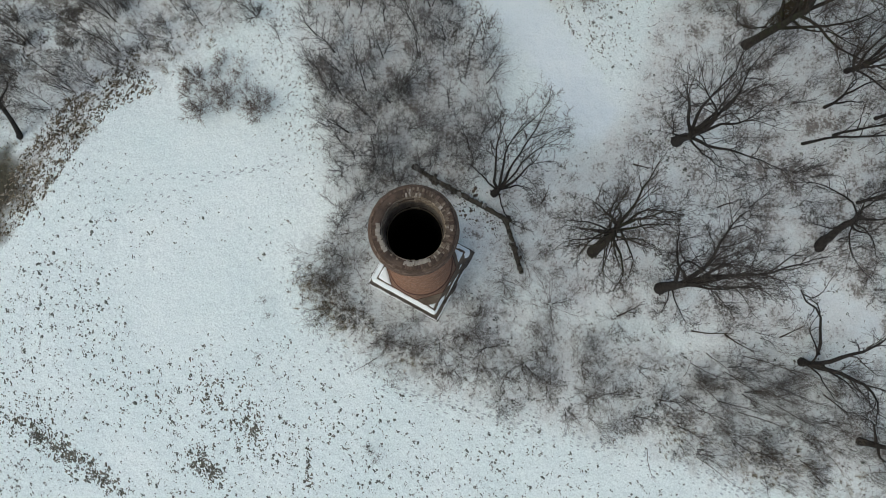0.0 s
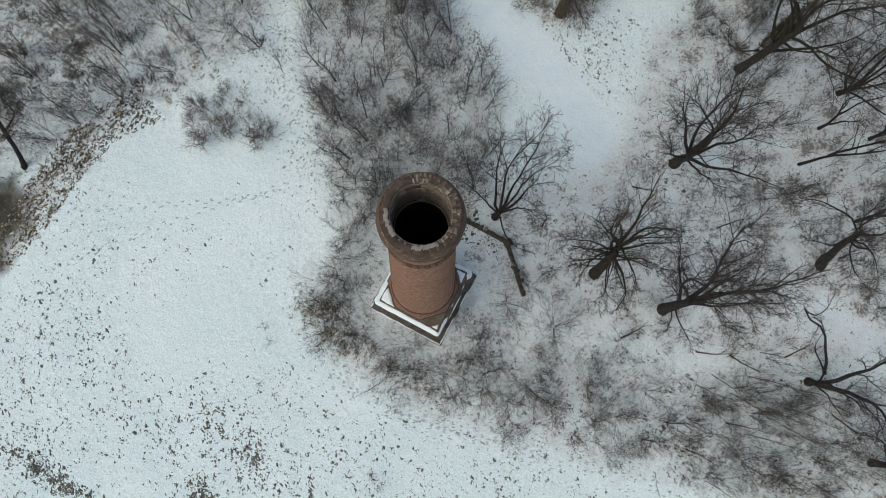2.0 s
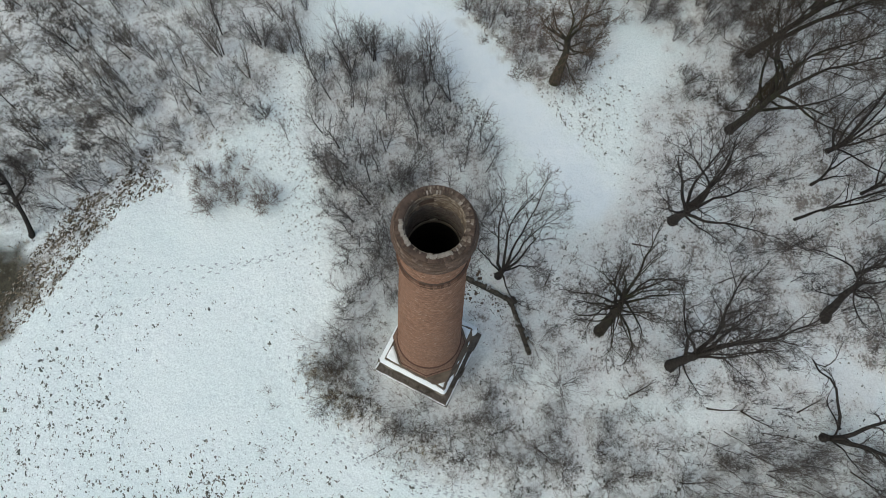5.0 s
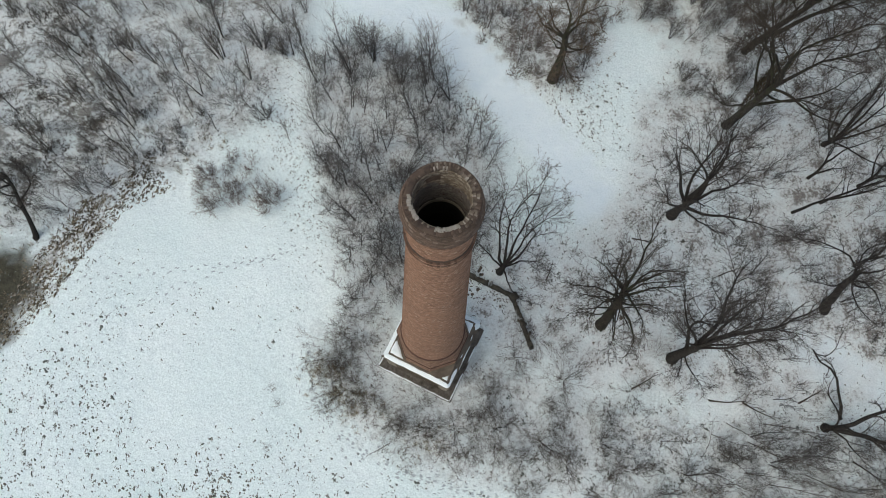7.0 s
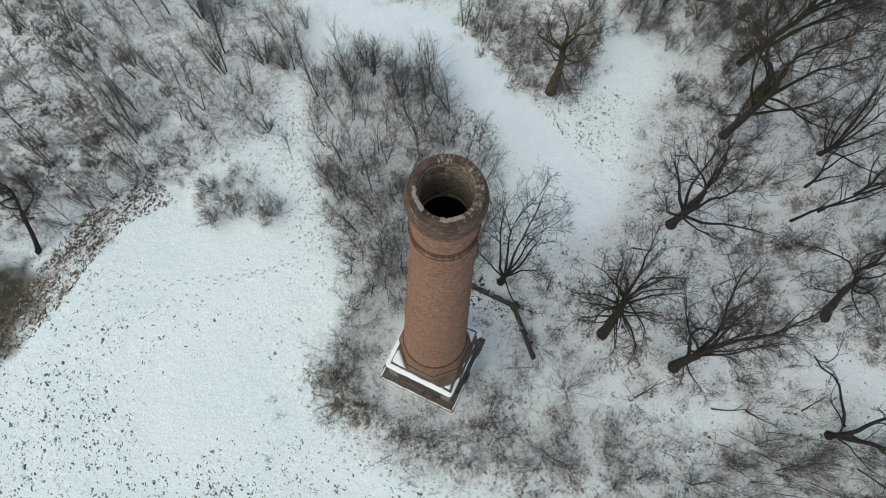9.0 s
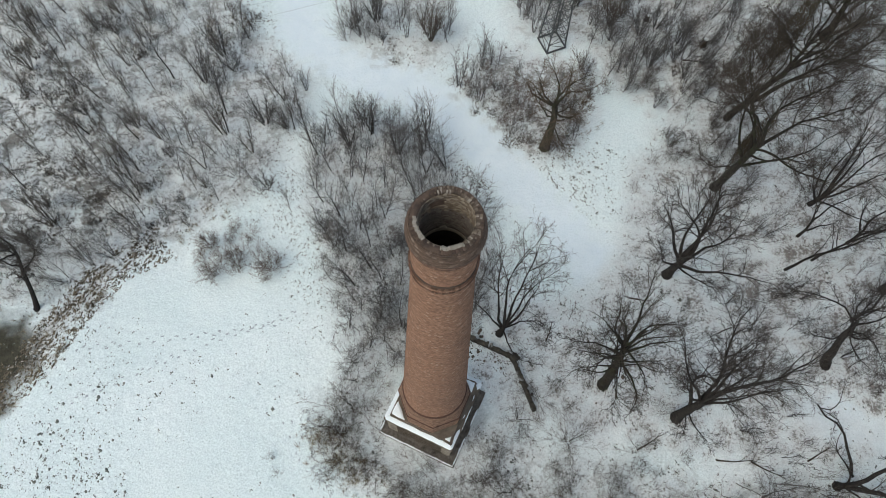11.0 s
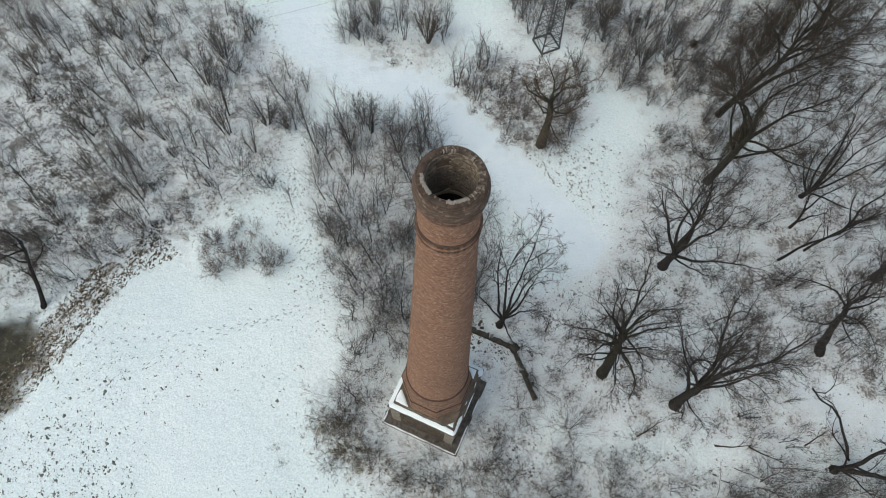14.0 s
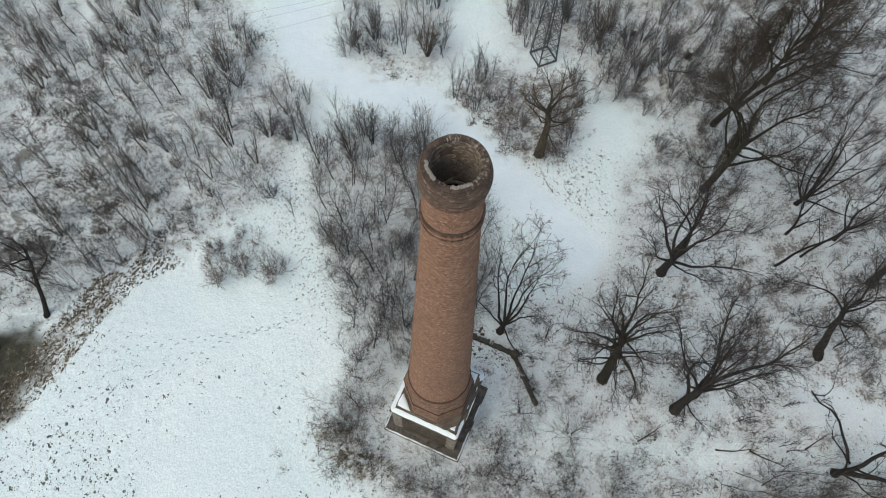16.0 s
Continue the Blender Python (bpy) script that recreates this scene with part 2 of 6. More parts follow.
def tubes(lines):
    """Tapered tubes round lines of (points, radii, sides), and pointed twigs where sides is 1: vertices, quads and triangles."""
    groups = {}
    for pts, radii, sides in lines:
        if sides == 1:
            pts, radii = (pts[0], pts[-1]), (radii[0], 0)
        groups.setdefault((len(pts), sides), []).append((pts, radii))
    vs, qs, ts, base = [], [np.zeros((0, 4), int)], [np.zeros((0, 3), int)], 0
    for (n, sides), some in groups.items():
        p = np.array([[tuple(q) for q in a] for a, _ in some], np.float32)
        r = np.array([b for _, b in some], np.float32)
        t = np.gradient(p, axis=1)
        t /= np.linalg.norm(t, axis=2, keepdims=True) + 1e-9
        u = np.cross(t, np.array([0.36, 0.48, 0.8], np.float32))
        u /= np.linalg.norm(u, axis=2, keepdims=True) + 1e-9
        w = np.cross(t, u)
        a = np.arange(max(sides, 3)) * 2 * np.pi / max(sides, 3)
        ring = p[:, :, None] + r[:, :, None, None] * (np.cos(a)[:, None] * u[:, :, None] + np.sin(a)[:, None] * w[:, :, None])
        m = len(some)
        if sides == 1:
            vs.append(np.concatenate([ring[:, 0], p[:, 1:]], 1).reshape(-1, 3))
            ts.append((base + np.arange(m)[:, None, None] * 4 + np.array([(0, 1, 3), (1, 2, 3), (2, 0, 3)])).reshape(-1, 3))
            base += m * 4
            continue
        index = base + np.arange(m * n * sides).reshape(m, n, sides)
        nxt = np.roll(index, -1, axis=2)
        q = np.stack([index[:, :-1], nxt[:, :-1], nxt[:, 1:], index[:, 1:]], -1).reshape(-1, 4)
        vs.append(ring.reshape(-1, 3))
        qs.append(q)
        base += m * n * sides
    return np.concatenate(vs), np.concatenate(qs), np.concatenate(ts)


def merged(pieces):
    """One set of vertices, quads and triangles from several."""
    vs, qs, ts, base = [], [], [], 0
    for v, q, t in pieces:
        vs.append(v)
        qs.append(q + base)
        ts.append(t + base)
        base += len(v)
    return np.concatenate(vs), np.concatenate(qs), np.concatenate(ts)


def grown(name, arrays, material):
    v, q, t = arrays
    return mesh_of(name, v, q, material, True, t)


def ground_height(x, y):
    h = 0.05 * math.sin(0.21 * x + 0.6) * math.cos(0.17 * y) + 0.025 * math.sin(0.9 * x + 1.1 * y) * math.sin(0.7 * y - 0.4 * x)
    tangled = min(1, max(0, (-x - 15) / 6)) * min(1, max(0, (y - 11) / 5))
    h += 0.24 * tangled * noise.noise((x * 0.6, y * 0.6, 4.0)) if tangled else 0
    hollow = math.exp(-(((x + 32.5) / 3.0) ** 2 + ((y - 5.0) / 4.0) ** 2))
    return h - 0.9 * hollow


# ---- ground ----
ROAD = [(-12.0, 60), (-11.9, 43.4), (-11.2, 38.5), (-9.6, 34.0), (-5.6, 30.8), (0.6, 28.2), (4.4, 23.9), (8.0, 19.0), (11.0, 15.0), (13.0, 12.0)]
EDGE = [(-34.0, 0.0), (-30.4, 3.0), (-28.1, 6.0), (-26.2, 9.0), (-23.8, 11.8), (-20.5, 13.6), (-18.0, 15.0), (-15.2, 16.6)]
THICKET = [(-9.8, 21.8), (-8.8, 24.6), (-5.1, 26.4), (-0.5, 25.4), (2.3, 21.7), (5.2, 16.2), (5.4, 10.5), (4.9, 7.1), (2.8, 4.5), (-2.1, 2.6), (-5.8, 3.4), (-6.9, 8.8), (-8.8, 13.5)]
SCRUB_NW = [(-44, 46), (-18.0, 46), (-15.3, 36.0), (-9.6, 30.0), (-10.2, 26.0), (-12.6, 21.5), (-14.5, 19.0), (-16.5, 17.2), (-19.4, 15.3), (-24.6, 13.0), (-28.0, 11.3), (-31.2, 9.6), (-40, 9.0), (-44, 12)]
BELT = [(-8.4, -1.6), (-7.2, 3.2), (-4.0, 4.2), (-2.0, 0.5), (-0.5, -0.5), (1.5, -0.5), (3.6, -0.2), (7.0, -2.0), (10.9, -3.6), (21.6, -5.4), (36, -5.8), (40, -19.0), (35.2, -18.4), (25.0, -15.6), (18.6, -13.6), (11.0, -12.0), (3.8, -10.1), (-1.7, -8.2), (-6.0, -5.2)]
WOOD = [(16.6, 14.0), (17.4, 19.0), (21.5, 24.0), (24, 40), (48, 46), (48, -6), (21.6, -5.0), (10.9, -2.6), (3.6, -0.6), (2.4, 2.4), (4.6, 8.4), (12.0, 8.5)]
BELT_EDGE = [(-8.4, -1.6), (-7.2, 3.2), (-4.4, 4.0), (-4.2, -2.6), (0.5, -5.6), (5.0, -7.0), (12.0, -9.2), (19.0, -10.8), (26.0, -13.2), (36.0, -15.0), (36, -18.4), (25.0, -15.6), (18.6, -13.6), (11.0, -12.0), (3.8, -10.1), (-1.7, -8.2), (-6.0, -5.2)]
EAST = [(22, -5.5), (23.5, 8), (22.5, 20), (26, 40), (48, 46), (48, -6)]
SOUTH_EAST = [(19.5, -7.0), (36, -6.2), (38, -17.6), (25.0, -15.0), (18.6, -12.6)]
CLEARING = [(26.8, 0.2), (31, -0.4), (35.5, -2.8), (35, -5), (30, -4.0), (27.4, -2.5)]
SCRUB_NE = [(-7.1, 40.5), (-6.9, 34.8), (-4.3, 32.0), (1.3, 30.2), (3.6, 33.0), (4.5, 46), (-6, 46)]
SCRUB_WILLOW = [(3.2, 29.0), (5.4, 32.6), (9.3, 33.2), (15.7, 30.6), (15.6, 24.8), (11.9, 21.4), (8.4, 21.6), (6.9, 24.0)]
TRACK = [(-10.4, 12.0), (-11.4, 17.0), (-12.0, 21.0), (-13.6, 26.0), (-15.8, 30.5), (-18.5, 35.0)]
SCRUB_E = [(9.0, 34.5), (9.5, 46), (42, 46), (32, 30.0), (26, 25.6), (21.0, 25.4), (16.8, 29.0), (15.4, 33.5)]


def segment_gap(px, py, line):
    """The distance of points to a broken line."""
    best = np.full(np.shape(px), 1e9)
    for (ax, ay), (bx, by) in zip(line, line[1:]):
        dx, dy = bx - ax, by - ay
        t = np.clip(((px - ax) * dx + (py - ay) * dy) / (dx * dx + dy * dy), 0, 1)
        best = np.minimum(best, np.hypot(px - ax - t * dx, py - ay - t * dy))
    return best


def inside(px, py, poly):
    hit = np.zeros(np.shape(px), bool)
    for (ax, ay), (bx, by) in zip(poly, poly[1:] + poly[:1]):
        crosses = ((ay > py) != (by > py)) & (px < (bx - ax) * (py - ay) / (by - ay + 1e-12) + ax)
        hit ^= crosses
    return hit


def region(px, py, poly, soft=1.2):
    """1 well inside a polygon, 0 well outside."""
    gap = segment_gap(px, py, poly + poly[:1])
    return np.clip(0.5 + np.where(inside(px, py, poly), gap, -gap) / (2 * soft), 0, 1)


def build_ground():
    grow_out = np.cumsum(0.5 * 1.45 ** np.arange(18))
    xs = np.concatenate([(-44 - grow_out)[::-1], np.arange(-44, 44.1, 0.3), 44 + grow_out])
    ys = np.concatenate([(-24 - grow_out)[::-1], np.arange(-24, 48.1, 0.3), 48 + grow_out])
    gx, gy = np.meshgrid(xs, ys)
    warp = np.array([noise.noise((x * 0.35, y * 0.35, 3.0)) for x, y in zip(gx.ravel(), gy.ravel())]).reshape(gx.shape)
    fine = np.array([noise.noise((x * 1.1, y * 1.1, 8.0)) for x, y in zip(gx.ravel(), gy.ravel())]).reshape(gx.shape)
    wx, wy = gx + 1.1 * warp + 0.5 * fine, gy + 1.1 * fine - 0.6 * warp
    gz = np.array([ground_height(x, y) for x, y in zip(gx.ravel(), gy.ravel())]).reshape(gx.shape)
    litter = np.zeros(gx.shape)
    for poly, much in ((THICKET, 0.62), (SCRUB_NW, 0.54), (BELT, 0.52), (WOOD, 0.60), (EAST, 0.66), (SCRUB_NE, 0.5), (SCRUB_WILLOW, 0.66), (SCRUB_E, 0.64)):
        litter = np.maximum(litter, much * region(wx, wy, poly))
    far = np.clip((np.hypot(gx, gy - 10) - 46) / 6, 0, 1)
    litter = np.maximum(litter, 0.55 * far)
    road = np.clip(1.5 - segment_gap(wx, wy, ROAD) / 2.0, 0, 1)
    road = np.maximum(road, 0.45 * region(wx, wy, CLEARING, 0.5))
    litter *= 1 - 0.95 * road
    bank = np.clip(1 - segment_gap(wx, wy, [(x - 1.3, y + 0.9) for x, y in EDGE[:5]]) / 2.3, 0, 1)
    litter = np.maximum(litter, 0.66 * bank)
    marsh = region(wx, wy, [(-36, 8.0), (-31.4, 8.6), (-29.8, 7.2), (-30.4, 4.4), (-32.2, 1.8), (-37, -1)], 0.9)
    rough = np.maximum(0.75 * region(wx, wy, [(-48, 46), (-26, 38), (-23, 27), (-22, 20), (-24, 14), (-30, 11), (-48, 9)], 3.0), 0.5 * region(wx, wy, SCRUB_NW, 2.0))
    rough = np.maximum(rough, 0.55 * bank)
    for poly, much in ((SCRUB_NE, 0.35), (SCRUB_WILLOW, 0.60), (SCRUB_E, 0.30), (BELT, 0.35)):
        rough = np.maximum(rough, much * region(wx, wy, poly, 1.2))
    gz += (0.05 * fine + 0.06 * warp) * np.clip(litter * 1.6, 0, 1)
    index = np.arange(gx.size).reshape(gx.shape)
    quads = np.stack([index[:-1, :-1], index[:-1, 1:], index[1:, 1:], index[1:, :-1]], -1).reshape(-1, 4)
    me = mesh_of("ground", np.stack([gx, gy, gz], -1), quads, M_SNOW, True)
    for name, values in (("litter", litter), ("road", road), ("marsh", marsh), ("rough", rough)):
        me.attributes.new(name, "FLOAT", "POINT").data.foreach_set("value", values.ravel().astype(np.float32))
    tagged(new("ground", me), "snow-covered ground with leaf litter and a wet hollow", "ground", kind="structure")


build_ground()


# ---- trees and shrubs ----
def sprout(out, rng, p, way, length, radius, level, spec):
    """One branch and, by recursion, all that grows from it."""
    n = spec["segs"][level]
    pts, radii, ways = [p.copy()], [radius], [way]
    tip = radius * spec["tip"][level]
    for i in range(n):
        w = spec["wobble"][level]
        way = way + Vector((rng.gauss(0, w), rng.gauss(0, w), rng.gauss(0, w) + spec["lift"][level]))
        way.normalize()
        p = p + way * (length / n)
        pts.append(p.copy())
        ways.append(way.copy())
        radii.append(tip + (radius - tip) * (1 - (i + 1) / n) ** 1.25)
    out.append((pts, radii, level))
    if level + 1 >= len(spec["segs"]):
        return
    many = max(1, round(spec["many"][level] * rng.uniform(0.8, 1.2)))
    turn = rng.uniform(0, 6.28)
    for j in range(many):
        f = spec["from"][level] + (1 - spec["from"][level]) * (j + rng.uniform(0.1, 0.9)) / many
        s = f * n
        k = min(n - 1, int(s))
        at = pts[k].lerp(pts[k + 1], s - k)
        main = ways[k + 1]
        side = main.orthogonal().normalized()
        turn += 2.4 + rng.uniform(-0.6, 0.6)
        side.rotate(Matrix.Rotation(turn, 3, main))
        angle = radians(rng.gauss(spec["angle"][level], 8))
        child = main * math.cos(angle) + side * math.sin(angle)
        long = length * spec["ratio"][level] * (1 - spec["fade"][level] * f) * rng.uniform(0.75, 1.25)
        thick = min(radii[k] * 0.8, radius * spec["thin"][level]) * rng.uniform(0.8, 1.1)
        sprout(out, rng, at, child.normalized(), long, max(thick, spec["least"]), level + 1, spec)


OAK = dict(segs=(5, 10, 4, 2, 1), wobble=(0.05, 0.19, 0.22, 0.24, 0.2), lift=(0.02, 0.05, 0.04, 0.03, 0.02), tip=(0.5, 0.09, 0.18, 0.4, 0.5),
           many=(0, 11, 9, 6, 0), angle=(0, 38, 44, 46, 0), ratio=(0, 0.42, 0.44, 0.48, 0), fade=(0, 0.50, 0.4, 0.3, 0), thin=(0, 0.35, 0.40, 0.62, 0), least=0.0105)
OAK["from"] = (0, 0.30, 0.22, 0.15, 0)
SAPLING = dict(segs=(5, 2, 1), wobble=(0.05, 0.12, 0.12), lift=(0.03, 0.10, 0.06), tip=(0.25, 0.4, 0.6), many=(15, 7, 0), angle=(30, 30, 0), ratio=(0.60, 0.40, 0),
               fade=(0.6, 0.3, 0), thin=(0.4, 0.8, 0), least=0.012)
SAPLING["from"] = (0.08, 0.2, 0)
BUSH = dict(segs=(3, 2, 1), wobble=(0.10, 0.15, 0.15), lift=(0.05, 0.06, 0.04), tip=(0.3, 0.5, 0.6), many=(7, 6, 0), angle=(34, 36, 0), ratio=(0.52, 0.5, 0),
            fade=(0.4, 0.3, 0), thin=(0.55, 0.8, 0), least=0.0075)
BUSH["from"] = (0.25, 0.2, 0)
VASE = dict(segs=(4, 2, 1), wobble=(0.07, 0.12, 0.15), lift=(0.07, 0.08, 0.04), tip=(0.3, 0.5, 0.6), many=(10, 5, 0), angle=(24, 28, 0), ratio=(0.34, 0.42, 0),
            fade=(0.35, 0.3, 0), thin=(0.6, 0.8, 0), least=0.011)
VASE["from"] = (0.25, 0.15, 0)
YOUNG = dict(segs=(6, 3, 2, 1), wobble=(0.06, 0.11, 0.12, 0.12), lift=(0.02, 0.06, 0.05, 0.04), tip=(0.22, 0.3, 0.5, 0.5), many=(13, 5, 3, 0), angle=(36, 34, 34, 0), ratio=(0.42, 0.45, 0.5, 0),
             fade=(0.5, 0.3, 0.3, 0), thin=(0.40, 0.6, 0.8, 0), least=0.0075)
YOUNG["from"] = (0.2, 0.2, 0.2, 0)
SIDES = (8, 6, 4, 3, 1)


def lines_of(branches, levels, thin_sides=None):
    return [(p, r, thin_sides or SIDES[lv]) for p, r, lv in branches if lv in levels]


def tree(name, x, y, height, reach, limbs, seed, label, bark, twigs, bole=4.0, girth=0.45, lean=(0.0, 0.0), low=20, start=0.45, thick=0.42, bend=0.05, wind=0.19, dense=1.0, pull=(0.0, 0.0), leader=0.0, category="tree"):
    """A bare tree: trunk with limbs that rise to an egg-shaped crown, and a crown of branches and twigs.
    reach: the crown's radius. bole: the trunk's height. low: the lowest limbs' rise in degrees. lean: drift of the trunk per metre.
    pull: the side to which the limbs grow. limbs: how many, or rows of (place on the trunk, heading, rise, length, share of the girth). leader: the girth of the trunk's own continuation, if there is one."""
    rng = random.Random(seed)
    spec = dict(OAK, wobble=(bend, wind, 0.22, 0.24, 0.2), many=(0, round(10 * dense), round(8 * dense), 6, 0))
    out = []
    sprout(out, rng, Vector((0, 0, -0.15)), Vector((lean[0], lean[1], 1)).normalized(), bole + 0.15, girth, 0, dict(spec, segs=(6,)))
    pts, radii, _ = out[0]
    radii[0] = girth * 1.15
    radii[1:5] = [r * rng.uniform(0.93, 1.1) for r in radii[1:5]]
    flare = []
    for i in range(7):
        a = (i + rng.uniform(-0.3, 0.3)) * 6.283 / 7
        far, high = girth * rng.uniform(0.95, 1.3), girth * rng.uniform(0.8, 2.0)
        flare.append(([Vector((f * far * math.cos(a), f * far * math.sin(a), h)) for f, h in ((0.35, high), (0.5, high * 0.4), (1.0, -0.1))], [girth * 0.30, girth * 0.26, girth * 0.12], 6))
    top = pts[-1]
    foot = bole * start * 0.9
    middle = Vector((top.x, top.y, foot + (height - foot) * 0.47))
    size = Vector((reach, reach, (height - foot) * 0.56))
    turn = rng.uniform(0, 6.28)
    for s, heading, rise, long, share in limbs if isinstance(limbs, list) else ():
        k = min(5, int(s * 6))
        a, r = radians(heading), radians(rise)
        sprout(out, rng, pts[k].lerp(pts[k + 1], s * 6 - k), Vector((math.cos(a) * math.cos(r), math.sin(a) * math.cos(r), math.sin(r))), long, girth * share, 1, spec)
    for i in range(0 if isinstance(limbs, list) else limbs):
        g = (i + 0.5) / limbs
        s = (start + (1 - start) * g ** 0.7) * 6
        k = min(5, int(s))
        at = pts[k].lerp(pts[k + 1], s - k)
        turn += 2.4 + rng.uniform(-0.4, 0.4)
        rise = radians(low + (82 - low) * g + rng.uniform(-8, 8))
        way = Vector((math.cos(turn) * math.cos(rise) + pull[0], math.sin(turn) * math.cos(rise) + pull[1], math.sin(rise))).normalized()
        a = Vector([(at[j] - middle[j]) / size[j] for j in range(3)])
        d = Vector([way[j] / size[j] for j in range(3)])
        root = (a @ d) ** 2 - (a @ a - 1) * (d @ d)
        far = (-(a @ d) + math.sqrt(max(root, 0.01))) / (d @ d)
        sprout(out, rng, at, way, max(1.2, far * rng.uniform(0.82, 1.05)), girth * thick * rng.uniform(0.65, 1.1), 1, spec)
    if leader:
        sprout(out, rng, top - Vector((0, 0, 0.05)), (pts[-1] - pts[-2]).normalized(), (height - bole) * 0.92, radii[-1] * leader, 1, dict(spec, wobble=(0, 0.10, 0.22, 0.24, 0.2)))
    root = new(name)
    root.location = (x, y, ground_height(x, y))
    tagged(root, label, category)
    part_of("trunk", grown("trunk", tubes(lines_of(out, (0,)) + flare), bark), root)
    for line in lines_of(out, (1,)):
        part_of("limb", grown("limb", tubes([line]), bark), root)
    tagged(part_of("crown", grown("crown", tubes(lines_of(out, (2, 3, 4))), twigs), root, "bare branches and fine twigs"), kind="stuff")
    return root


OAK_LABEL = "bare oak with a dark furrowed trunk in snow"
tree("oak_tree", 5.45, 5.75, 10.5, 4.9, [(0.7, 114, 54, 9.0, 0.38), (0.85, 86, 58, 9.4, 0.40), (1.0, 60, 54, 8.8, 0.37), (0.9, 28, 36, 6.8, 0.36), (0.75, -8, 20, 5.0, 0.27), (0.6, -62, 18, 3.8, 0.24), (0.65, 150, 46, 4.8, 0.28), (0.95, 40, 50, 7.0, 0.32)],
     57, "low bare oak with forked limbs beside the ruined wall", M_OAK, M_TWIG, 1.7, 0.31, (0.04, 0.05), wind=0.15, dense=0.95)
tree("oak_tree", 19.40, 10.05, 17.5, 5.0, [(0.85, 158, 46, 8.6, 0.38), (0.95, 128, 64, 10.2, 0.38), (1.0, 60, 72, 10.8, 0.36), (0.9, 25, 62, 10.0, 0.40), (0.75, -32, 24, 7.6, 0.32), (0.7, -68, 16, 4.6, 0.22), (0.8, 75, 50, 8.0, 0.34),
     (0.8, 200, 36, 5.2, 0.26), (0.9, -5, 46, 8.2, 0.32), (0.95, 100, 50, 7.0, 0.28)],
     33, "broad bare oak with a thick dark trunk in snow", M_OAK, M_TWIG, 4.0, 0.42, (0.05, 0.04), wind=0.16, dense=1.0, leader=0.4)
tree("oak_tree", 12.95, 1.45, 13.5, 4.3, [(0.98, 150, 40, 6.2, 0.28), (0.95, 105, 56, 6.4, 0.28), (1.0, 60, 54, 6.4, 0.30), (0.9, 15, 44, 5.6, 0.26), (0.8, 165, 44, 6.0, 0.22), (0.7, 140, 40, 6.0, 0.20), (0.85, 125, 60, 6.4, 0.24), (0.75, 180, 34, 5.6, 0.18), (0.9, 40, 62, 6.2, 0.24), (0.7, -50, 8, 5.0, 0.28), (0.55, -75, -4, 4.0, 0.18), (0.5, 170, 12, 4.6, 0.20), (0.6, 215, 10, 4.4, 0.20),
     (0.65, 5, 18, 4.4, 0.20), (0.8, 190, 26, 4.8, 0.24), (0.85, -20, 24, 5.0, 0.26), (0.75, 60, 28, 4.8, 0.24), (0.45, 110, 10, 4.0, 0.16), (0.5, -110, 2, 4.0, 0.18), (0.7, 130, 24, 4.6, 0.22), (0.85, 250, 20, 4.2, 0.20), (0.4, 30, 4, 3.6, 0.14), (0.9, 230, 38, 4.4, 0.20), (0.95, -60, 42, 4.6, 0.22), (0.95, 200, 50, 4.8, 0.22), (1.0, -20, 56, 5.4, 0.24), (0.6, 85, 16, 4.2, 0.16), (0.55, -20, 8, 4.2, 0.17), (0.75, -95, 18, 4.0, 0.17), (0.65, 160, 14, 4.2, 0.16)],
     13, "bare oak with a straight dark trunk and drooping limbs", M_MOSSY, M_BROWN, 6.4, 0.42, (0.13, 0.13), wind=0.20, dense=0.8, leader=0.6)
tree("oak_tree", 18.10, -1.25, 15.0, 4.6, [(0.5, 92, 50, 8.6, 0.34), (0.65, 70, 58, 9.4, 0.34), (0.8, 42, 62, 9.8, 0.40), (0.9, 8, 66, 9.6, 0.40), (0.75, 0, 66, 8.2, 0.28), (0.45, -70, 10, 4.2, 0.15), (0.4, -10, 34, 6.6, 0.22), (0.85, 120, 60, 7.6, 0.28),
     (0.95, 72, 70, 9.2, 0.34), (0.9, -50, 72, 6.8, 0.22), (0.4, -112, 6, 3.6, 0.13), (0.9, 172, 58, 6.0, 0.24), (0.7, 22, 54, 8.0, 0.28), (0.75, 96, 66, 8.4, 0.28)],
     47, "bare oak forking low into many rising limbs", M_OAK, M_TWIG, 5.4, 0.43, (0.05, 0.07), wind=0.16, dense=0.95, leader=0.6)
tree("oak_sapling", 30.2, -6.0, 8.5, 1.2, 4, 91, "thin crooked bare oak leaning over a snowy clearing", M_OAK, M_TWIG, 7.0, 0.11, (-0.45, 0.9), 20, 0.4, 0.5, 0.30, 0.3, dense=0.5)
tree("oak_tree", 28.90, -6.60, 8.5, 6.4, [(0.8, 2, 14, 7.5, 0.62), (0.9, -24, 6, 8.0, 0.66), (0.9, 55, 28, 4.5, 0.26), (0.7, -60, 12, 4.0, 0.24), (1.0, 20, 40, 5.0, 0.34)], 65, "low bare oak with long winding limbs", M_OAK, M_TWIG, 1.3, 0.34, (0.05, 0.0), wind=0.22, dense=0.8)
tree("oak_tree", 30.40, 2.10, 13.5, 4.2, 9, 16, "bare oak with a thick crooked trunk", M_OAK, M_TWIG, 6.5, 0.37, (-0.06, 0.24), -5, 0.55, 0.26, 0.17, 0.24, dense=1.1, leader=0.6)
